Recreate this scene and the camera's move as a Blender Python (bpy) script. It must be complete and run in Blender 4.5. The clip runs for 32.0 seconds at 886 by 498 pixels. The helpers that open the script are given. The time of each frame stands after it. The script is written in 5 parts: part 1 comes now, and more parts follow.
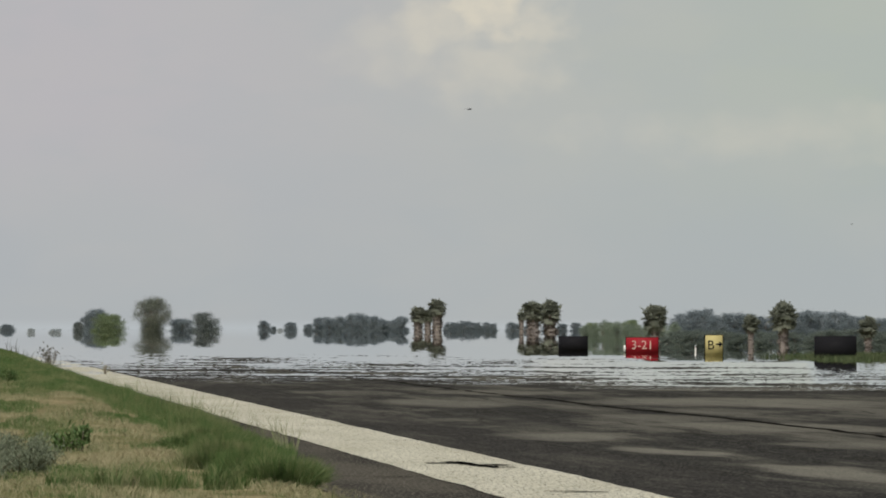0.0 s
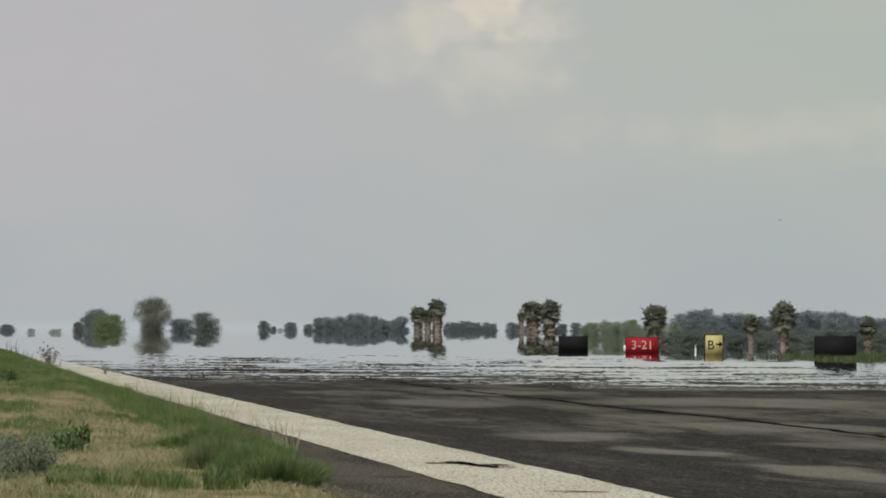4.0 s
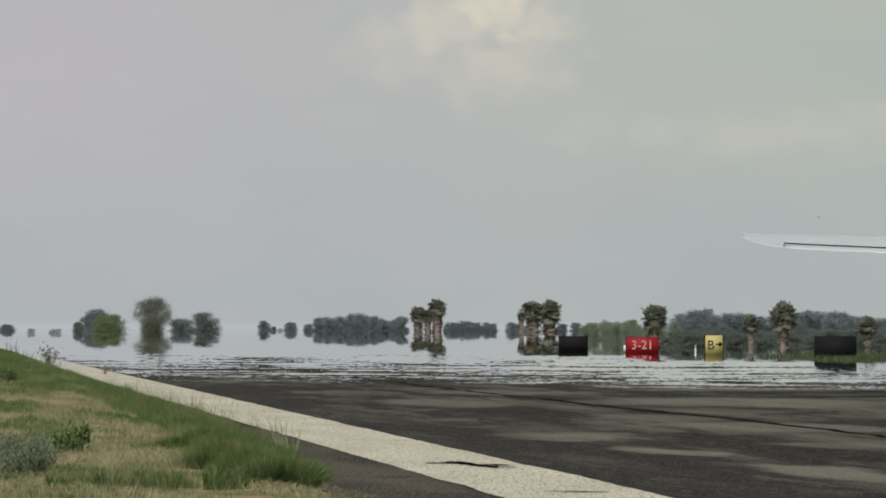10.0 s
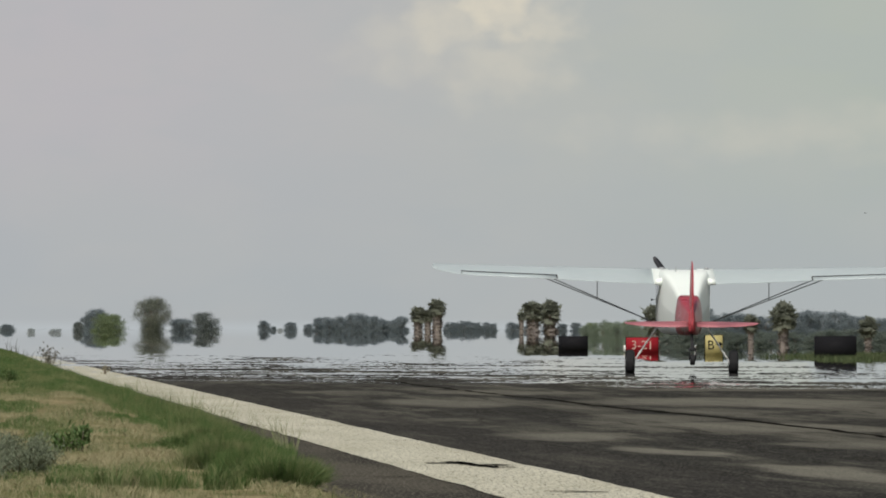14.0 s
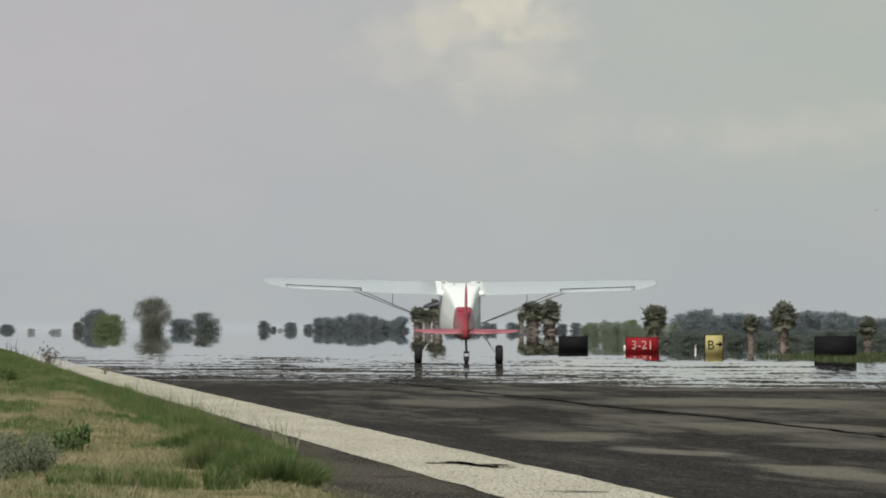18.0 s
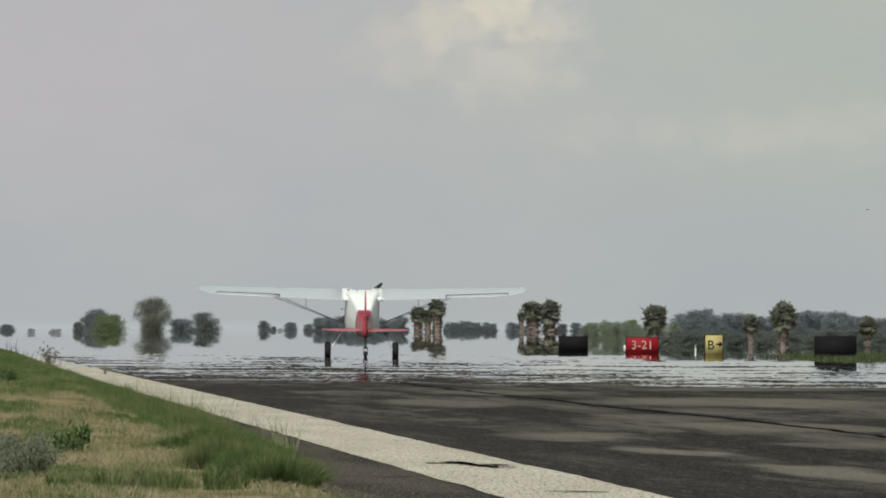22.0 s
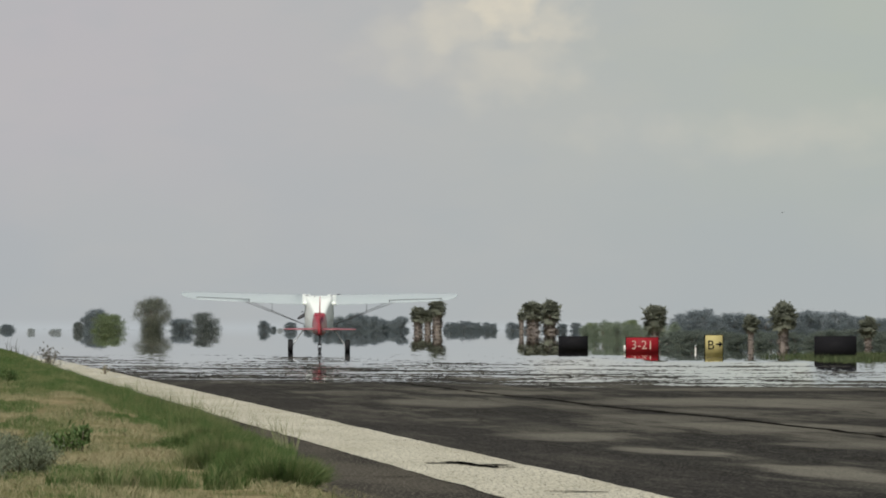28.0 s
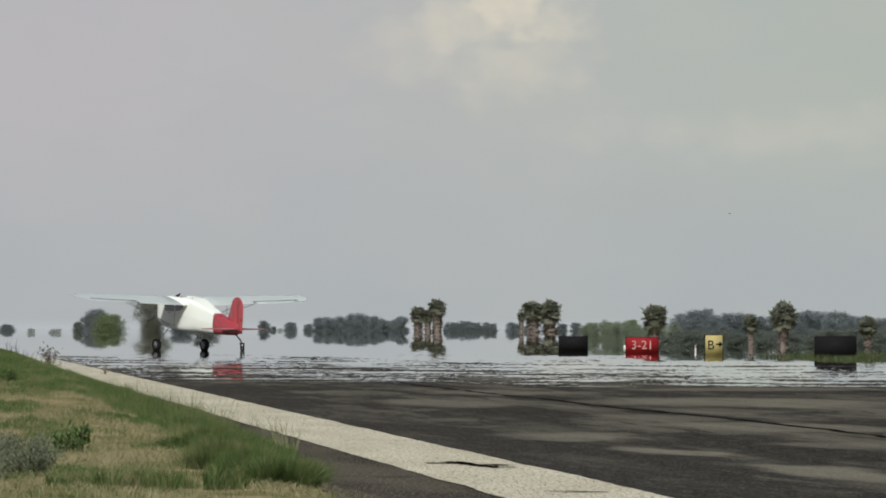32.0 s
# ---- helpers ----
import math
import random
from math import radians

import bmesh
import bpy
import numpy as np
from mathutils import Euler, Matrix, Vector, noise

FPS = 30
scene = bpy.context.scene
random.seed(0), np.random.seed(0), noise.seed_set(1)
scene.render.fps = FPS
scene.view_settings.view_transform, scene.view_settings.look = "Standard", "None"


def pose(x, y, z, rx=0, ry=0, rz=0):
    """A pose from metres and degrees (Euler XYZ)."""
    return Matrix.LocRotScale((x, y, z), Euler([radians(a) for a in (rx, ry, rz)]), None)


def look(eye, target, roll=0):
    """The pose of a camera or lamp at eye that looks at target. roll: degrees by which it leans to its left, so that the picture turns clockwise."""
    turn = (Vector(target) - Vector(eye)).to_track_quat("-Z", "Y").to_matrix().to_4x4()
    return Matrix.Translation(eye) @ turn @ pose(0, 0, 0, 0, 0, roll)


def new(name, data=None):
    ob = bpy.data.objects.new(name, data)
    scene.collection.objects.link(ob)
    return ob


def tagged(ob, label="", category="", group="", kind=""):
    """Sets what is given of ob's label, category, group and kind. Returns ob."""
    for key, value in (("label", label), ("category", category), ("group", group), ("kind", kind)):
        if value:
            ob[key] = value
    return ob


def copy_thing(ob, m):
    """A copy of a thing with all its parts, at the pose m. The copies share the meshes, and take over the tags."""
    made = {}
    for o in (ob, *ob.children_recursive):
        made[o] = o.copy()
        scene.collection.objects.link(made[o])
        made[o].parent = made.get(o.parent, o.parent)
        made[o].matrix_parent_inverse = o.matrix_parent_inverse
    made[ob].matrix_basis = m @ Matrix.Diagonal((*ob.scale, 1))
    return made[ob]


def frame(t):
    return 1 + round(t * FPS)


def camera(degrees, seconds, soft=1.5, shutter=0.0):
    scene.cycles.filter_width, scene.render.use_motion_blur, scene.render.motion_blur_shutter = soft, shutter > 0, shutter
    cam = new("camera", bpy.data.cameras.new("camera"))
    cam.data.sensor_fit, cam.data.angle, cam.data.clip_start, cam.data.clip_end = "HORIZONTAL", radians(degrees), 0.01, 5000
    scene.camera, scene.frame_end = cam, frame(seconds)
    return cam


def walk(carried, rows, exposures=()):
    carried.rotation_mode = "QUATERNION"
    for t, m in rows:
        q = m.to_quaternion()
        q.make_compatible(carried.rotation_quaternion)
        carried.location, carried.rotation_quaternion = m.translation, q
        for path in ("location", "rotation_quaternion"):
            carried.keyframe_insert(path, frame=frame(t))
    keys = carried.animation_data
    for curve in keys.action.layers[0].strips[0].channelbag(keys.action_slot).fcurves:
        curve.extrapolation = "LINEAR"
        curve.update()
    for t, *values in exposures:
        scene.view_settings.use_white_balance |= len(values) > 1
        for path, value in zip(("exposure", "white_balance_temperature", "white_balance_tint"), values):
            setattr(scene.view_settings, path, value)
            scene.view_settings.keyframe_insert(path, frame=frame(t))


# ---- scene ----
# The runway runs along +y; the camera stands low on its grass verge, far behind, with a long lens.
HEADING = math.tan(radians(3.18))
EYE = (0, 0, 0.97)
AIM = pose(*EYE, 90.461, 0, -3.18)
cam = camera(5.28, 32.0, 1.85)
walk(cam, [(0, AIM), (32, AIM)])

# ---- world, sun ----
SUN_EL, SUN_AZ = 43, 194
world = bpy.data.worlds.new("sky")
scene.world = world
world.use_nodes = True
wt = world.node_tree
sky = wt.nodes.new("ShaderNodeTexSky")
sky.sky_type, sky.sun_disc = "NISHITA", False
sky.sun_elevation, sky.sun_rotation = radians(SUN_EL), radians(SUN_AZ)
sky.dust_density, sky.air_density = 4.0, 1.0
wt.links.new(sky.outputs[0], wt.nodes["Background"].inputs[0])
wt.nodes["Background"].inputs[1].default_value = 0.05
sun = new("sun", bpy.data.lights.new("sun", "SUN"))
sun.data.energy, sun.data.angle, sun.data.color = 3.3, radians(10), (0.978, 0.962, 0.896)
a, e = radians(SUN_AZ), radians(SUN_EL)
sun.matrix_world = look((math.sin(a) * math.cos(e) * 50, math.cos(a) * math.cos(e) * 50, math.sin(e) * 50), (0, 0, 0))


# ---- small helpers ----
def spot(mrad, d):
    """The place on the ground at a bearing from the lens axis, d metres down the axis."""
    return d * (HEADING + mrad / 1000), d


def part(name, bm, material, parent=None, label="", smooth=True):
    me = bpy.data.meshes.new(name)
    bm.to_mesh(me)
    bm.free()
    for p in me.polygons:
        p.use_smooth = smooth
    for m in material if isinstance(material, (list, tuple)) else [material]:
        me.materials.append(m)
    ob = new(name, me)
    ob.parent = parent
    if label:
        ob["label"] = label
    return ob


def thing(name, label, category, group="", at=(0, 0, 0), rz=0):
    ob = new(name)
    ob.matrix_world = pose(*at, 0, 0, rz)
    return tagged(ob, label, category, group)


def box(bm, x0, x1, y0, y1, z0, z1, bevel=0.0):
    b2 = bmesh.new()
    bmesh.ops.create_cube(b2, size=1)
    for v in b2.verts:
        v.co = Vector(((x0 + x1) / 2 + v.co.x * (x1 - x0), (y0 + y1) / 2 + v.co.y * (y1 - y0), (z0 + z1) / 2 + v.co.z * (z1 - z0)))
    if bevel:
        bmesh.ops.bevel(b2, geom=b2.edges[:], offset=bevel, segments=2, affect="EDGES")
    me = bpy.data.meshes.new("tmp")
    b2.to_mesh(me)
    b2.free()
    bm.from_mesh(me)
    bpy.data.meshes.remove(me)


def tube(bm, p0, p1, r0, r1=None, n=10, flat=1.0, side=(0, 1, 0)):
    """A round or flattened bar from p0 to p1; flat scales it across the direction side."""
    r1 = r0 if r1 is None else r1
    p0, p1 = Vector(p0), Vector(p1)
    ax = (p1 - p0).normalized()
    u = Vector(side) - ax * Vector(side).dot(ax)
    u = (u if u.length > 1e-4 else ax.orthogonal()).normalized()
    w = ax.cross(u)
    rings = []
    for p, r in ((p0, r0), (p1, r1)):
        rings.append([bm.verts.new(p + u * math.cos(2 * math.pi * i / n) * r + w * math.sin(2 * math.pi * i / n) * r * flat) for i in range(n)])
    for i in range(n):
        bm.faces.new((rings[0][i], rings[0][(i + 1) % n], rings[1][(i + 1) % n], rings[1][i]))
    bm.faces.new(rings[0][::-1])
    bm.faces.new(rings[1])


def loft(bm, rings, close=True):
    vs = [[bm.verts.new(p) for p in r] for r in rings]
    n = len(vs[0])
    for a, b in zip(vs, vs[1:]):
        for i in range(n):
            bm.faces.new((a[i], a[(i + 1) % n], b[(i + 1) % n], b[i]))
    if close:
        bm.faces.new(vs[0][::-1])
        bm.faces.new(vs[-1])
    bmesh.ops.recalc_face_normals(bm, faces=bm.faces[:])


# ---- materials ----
class Mat:
    """A small builder of node materials."""

    def __init__(self, name):
        self.m = bpy.data.materials.new(name)
        self.m.use_nodes = True
        self.t = self.m.node_tree
        self.n = self.t.nodes
        self.b = self.n["Principled BSDF"]
        self.out = self.n["Material Output"]
        self.pos = self.n.new("ShaderNodeNewGeometry").outputs["Position"]

    def add(self, kind, **kw):
        node = self.n.new(kind)
        for k, v in kw.items():
            self.put(node.inputs[k], v)
        return node

    def put(self, socket, v):
        if isinstance(v, bpy.types.NodeSocket):
            self.t.links.new(v, socket)
        else:
            socket.default_value = v

    def math(self, op, a, b=0.0, c=0.0, clamp=False):
        node = self.n.new("ShaderNodeMath")
        node.operation, node.use_clamp = op, clamp
        for s, v in zip(node.inputs, (a, b, c)):
            self.put(s, v)
        return node.outputs[0]

    def scaled(self, v, scale, shift=(0, 0, 0)):
        node = self.n.new("ShaderNodeMapping")
        node.inputs["Scale"].default_value, node.inputs["Location"].default_value = scale, shift
        self.put(node.inputs["Vector"], v)
        return node.outputs[0]

    def noise(self, v, scale, detail=4.0, rough=0.55, colour=False):
        node = self.add("ShaderNodeTexNoise", Vector=v, Scale=scale, Detail=detail, Roughness=rough)
        return node.outputs["Color" if colour else "Fac"]

    def ramp(self, v, lo, hi, a=0.0, b=1.0):
        node = self.n.new("ShaderNodeMapRange")
        node.interpolation_type = "SMOOTHSTEP"
        for k, x in zip(("Value", "From Min", "From Max", "To Min", "To Max"), (v, lo, hi, a, b)):
            self.put(node.inputs[k], x)
        return node.outputs[0]

    def mix(self, f, a, b, kind="MIX"):
        node = self.n.new("ShaderNodeMix")
        node.data_type, node.blend_type = "RGBA", kind
        for s, v in ((node.inputs[0], f), (node.inputs[6], a), (node.inputs[7], b)):
            self.put(s, (*v, 1) if isinstance(v, tuple) and len(v) == 3 else v)
        return node.outputs[2]

    def sep(self, v):
        node = self.n.new("ShaderNodeSeparateXYZ")
        self.put(node.inputs[0], v)
        return node.outputs

    def comb(self, x, y, z):
        node = self.n.new("ShaderNodeCombineXYZ")
        for s, v in zip(node.inputs, (x, y, z)):
            self.put(s, v)
        return node.outputs[0]

    def finish(self, colour=None, rough=0.6, metal=0.0, spec=0.5, bump=None, strength=0.2, dist=0.01):
        if colour is not None:
            self.put(self.b.inputs["Base Color"], (*colour, 1) if isinstance(colour, tuple) and len(colour) == 3 else colour)
        self.put(self.b.inputs["Roughness"], rough)
        self.put(self.b.inputs["Metallic"], metal)
        self.put(self.b.inputs["Specular IOR Level"], spec)
        if bump is not None:
            node = self.add("ShaderNodeBump", Height=bump, Strength=strength, Distance=dist)
            self.t.links.new(node.outputs[0], self.b.inputs["Normal"])
        return self.m


def paint(name, c, rough=0.4, metal=0.0, grime=0.12, spec=0.5, size=3.0):
    """Painted or bare surface with faint soiling at two scales."""
    k = Mat(name)
    co = k.add("ShaderNodeTexCoord").outputs["Object"]
    n1, n2 = k.noise(co, size, 5), k.noise(co, size * 12, 3)
    f = k.math("MULTIPLY", k.math("ADD", n1, n2), 0.5)
    col = k.mix(k.ramp(f, 0.35, 0.7, 0.0, 1.0), tuple(x * (1 - grime) for x in c), tuple(min(1, x * (1 + grime * 0.5)) for x in c))
    return k.finish(col, k.ramp(n1, 0.3, 0.7, rough * 0.8, min(1, rough * 1.25)), metal, spec, n2, 0.02, 0.002)


PALE_PATCHES = [(5.91, 73.5, 0.49, 2.8, 1.0), (6.06, 63.6, 0.47, 3.4, 0.9), (5.70, 84.5, 0.59, 4.1, 0.75), (6.76, 120.7, 0.74, 7.9, 0.7), (7.75, 100.4, 0.85, 4.6, 0.5),
                (8.37, 91.8, 1.10, 5.1, 0.7), (10.59, 122.5, 2.04, 8.2, 0.8), (8.66, 141.0, 1.03, 6.0, 0.6), (6.63, 141.0, 0.66, 6.0, 0.35), (7.62, 78.6, 0.51, 3.0, 0.5),
                (9.37, 109.2, 0.77, 3.6, 0.4), (13.06, 147.2, 2.16, 5.2, 0.6), (4.93, 97.6, 0.46, 2.9, 0.3)]


def asphalt_material():
    k = Mat("worn_asphalt")
    warp = k.noise(k.scaled(k.pos, (0.35, 0.02, 1)), 1.0, 3, colour=True)
    p = k.n.new("ShaderNodeVectorMath")
    p.operation = "MULTIPLY_ADD"
    k.put(p.inputs[0], warp), k.put(p.inputs[2], k.pos)
    p.inputs[1].default_value = (1.1, 6.0, 0)
    q = p.outputs[0]
    streak = k.noise(k.scaled(q, (0.75, 0.055, 1), (3.1, 0.4, 0)), 1.0, 5, 0.6)
    fine = k.noise(k.scaled(q, (3.4, 0.2, 1)), 1.0, 5, 0.65)
    grit = k.noise(k.scaled(k.pos, (11, 0.9, 1)), 1.0, 6, 0.8)
    f = k.math("ADD", k.math("MULTIPLY", streak, 0.74), k.math("MULTIPLY", fine, 0.26))
    f = k.ramp(f, 0.478, 0.60, 0.0, 0.75)
    col = k.mix(f, (0.033, 0.033, 0.031), (0.140, 0.134, 0.110))
    # fine dark seams and drag marks along the runway
    seam = k.math("ABSOLUTE", k.math("SUBTRACT", k.noise(k.scaled(q, (1.7, 0.045, 1), (5, 2, 0)), 1.0, 3, 0.5), 0.5))
    col = k.mix(k.ramp(seam, 0.022, 0.004, 0.0, 0.75), col, (0.024, 0.023, 0.021))
    # rubber laid down where aircraft roll, and the fresher black band inside the edge line
    x = k.sep(k.pos)[0]
    worn = 0.0
    for at, half in ((6.05, 0.55), (7.75, 0.45), (9.4, 0.6), (11.6, 0.9), (13.4, 0.5), (17.2, 1.0)):
        off = k.math("ABSOLUTE", k.math("SUBTRACT", k.sep(q)[0], at + 0.55))
        worn = k.math("ADD", worn, k.ramp(off, half, half * 0.35))
    gaps = k.noise(k.scaled(k.pos, (0.5, 0.06, 1), (1.7, 0.3, 0)), 1.0, 4, 0.6)
    col = k.mix(k.math("MULTIPLY", worn, k.ramp(gaps, 0.45, 0.58, 0.0, 0.35)), col, (0.150, 0.143, 0.117))
    # pale worn patches: across, along, half width, half length, strength
    frayed = k.n.new("ShaderNodeVectorMath")
    frayed.operation = "MULTIPLY_ADD"
    k.put(frayed.inputs[0], k.noise(k.scaled(k.pos, (1.1, 0.12, 1), (2.5, 8.0, 0)), 1.0, 4, 0.6, True)), k.put(frayed.inputs[2], k.pos)
    frayed.inputs[1].default_value = (1.3, 9.0, 0)
    fx, fy, _ = k.sep(frayed.outputs[0])
    pale = 0.0
    for px, py, rx, ry, amount in PALE_PATCHES:
        dx, dy = k.math("DIVIDE", k.math("SUBTRACT", fx, px + 0.65), rx), k.math("DIVIDE", k.math("SUBTRACT", fy, py + 4.5), ry)
        far = k.math("ADD", k.math("MULTIPLY", dx, dx), k.math("MULTIPLY", dy, dy))
        pale = k.math("MAXIMUM", pale, k.ramp(far, 1.35, 0.25, 0.0, amount))
    col = k.mix(k.math("MULTIPLY", pale, k.ramp(fine, 0.3, 0.6, 0.7, 1.0)), col, (0.205, 0.195, 0.160))
    band = k.math("MULTIPLY", k.ramp(x, 4.0, 4.5), k.ramp(x, 5.6, 5.0), clamp=True)
    col = k.mix(k.math("MULTIPLY", band, k.ramp(fine, 0.3, 0.6, 0.9, 0.55)), col, (0.040, 0.038, 0.036))
    col = k.mix(k.ramp(grit, 0.5, 0.66, 0.0, 0.42), col, (0.145, 0.138, 0.114))
    col = k.mix(k.ramp(grit, 0.48, 0.34, 0.0, 0.42), col, (0.03, 0.029, 0.027))
    fleck = k.noise(k.scaled(k.pos, (55, 5, 1), (2, 9, 0)), 1.0, 3, 0.75)
    col = k.mix(k.ramp(fleck, 0.5, 0.66, 0.0, 0.55), col, (0.15, 0.14, 0.115))
    col = k.mix(k.ramp(fleck, 0.5, 0.34, 0.0, 0.6), col, (0.022, 0.021, 0.020))
    return k.finish(col, 0.95, 0, 0.0, grit, 0.5, 0.01)


def shoulder_material():
    k = Mat("weathered_shoulder_asphalt")
    grit, big = k.noise(k.scaled(k.pos, (55, 5.0, 1)), 1.0, 3, 0.8), k.noise(k.scaled(k.pos, (1.2, 0.12, 1)), 1.0, 4)
    col = k.mix(k.ramp(big, 0.35, 0.65), (0.045, 0.042, 0.036), (0.095, 0.087, 0.070))
    col = k.mix(k.ramp(grit, 0.50, 0.64, 0, 0.8), col, (0.20, 0.185, 0.155))
    col = k.mix(k.ramp(grit, 0.46, 0.34, 0, 0.6), col, (0.028, 0.026, 0.024))
    return k.finish(col, 0.95, 0, 0.0, grit, 0.6, 0.012)


def line_material():
    k = Mat("worn_edge_line_paint")
    big = k.noise(k.scaled(k.pos, (1.5, 0.15, 1)), 1.0, 4)
    grit = k.noise(k.scaled(k.pos, (40, 2.5, 1)), 1.0, 5, 0.8)
    speck = k.noise(k.scaled(k.pos, (60, 3.5, 1)), 1.0, 2, 0.6)
    col = k.mix(k.ramp(big, 0.3, 0.7), (0.53, 0.505, 0.395), (0.65, 0.625, 0.505))
    col = k.mix(k.ramp(grit, 0.45, 0.66, 0, 0.8), col, (0.26, 0.238, 0.18))
    col = k.mix(k.ramp(speck, 0.57, 0.65), col, (0.10, 0.095, 0.085))
    return k.finish(col, 0.9, 0, 0.0, grit, 0.3, 0.006)


def earth_material():
    k = Mat("dry_earth_with_short_grass")
    big = k.noise(k.scaled(k.pos, (0.9, 0.3, 1)), 1.0, 4)
    mid = k.noise(k.scaled(k.pos, (3.5, 1.6, 1)), 1.0, 4)
    grit = k.noise(k.scaled(k.pos, (30, 12, 1)), 1.0, 4, 0.7)
    col = k.mix(k.ramp(mid, 0.35, 0.65), (0.22, 0.185, 0.10), (0.34, 0.285, 0.165))
    col = k.mix(k.ramp(big, 0.36, 0.56, 0, 0.85), col, (0.115, 0.125, 0.05))
    col = k.mix(k.ramp(grit, 0.4, 0.75, 0, 0.5), col, (0.17, 0.14, 0.085))
    return k.finish(col, 0.95, 0, 0.0, grit, 0.7, 0.02)


def blade_material(name, a, b, c):
    k = Mat(name)
    r = k.n.new("ShaderNodeNewGeometry").outputs["Random Per Island"]
    patch = k.noise(k.scaled(k.pos, (1.6, 0.16, 0)), 1.0, 4, 0.6)
    col = k.mix(r, a, b)
    col = k.mix(k.ramp(k.math("ADD", k.math("MULTIPLY", r, 0.3), k.math("SUBTRACT", patch, 0.15)), 0.46, 0.64, 0.0, 0.7), col, c)
    col = k.mix(k.ramp(k.noise(k.scaled(k.pos, (4.0, 0.5, 0), (7, 3, 0)), 1.0, 2), 0.45, 0.65, 0.0, 0.4), col, tuple(1.3 * q for q in a))
    m = k.finish(col, 0.7, 0, 0.2)
    k.put(k.b.inputs["Subsurface Weight"], 0.0)
    return m


def leaf_material(name, a, b):
    k = Mat(name)
    r = k.n.new("ShaderNodeNewGeometry").outputs["Random Per Island"]
    o = k.n.new("ShaderNodeObjectInfo").outputs["Random"]
    col = k.mix(r, a, b)
    col = k.mix(k.math("MULTIPLY", o, 0.35), col, tuple((x + y) * 0.42 for x, y in zip(a, b)))
    m = k.finish(col, 0.8, 0, 0.15)
    # thin leaves let some light through
    thin = k.add("ShaderNodeBsdfTranslucent", Color=col)
    mx = k.n.new("ShaderNodeMixShader")
    k.put(mx.inputs[0], 0.5), k.put(mx.inputs[1], k.b.outputs[0]), k.put(mx.inputs[2], thin.outputs[0])
    k.t.links.new(mx.outputs[0], k.out.inputs[0])
    return m


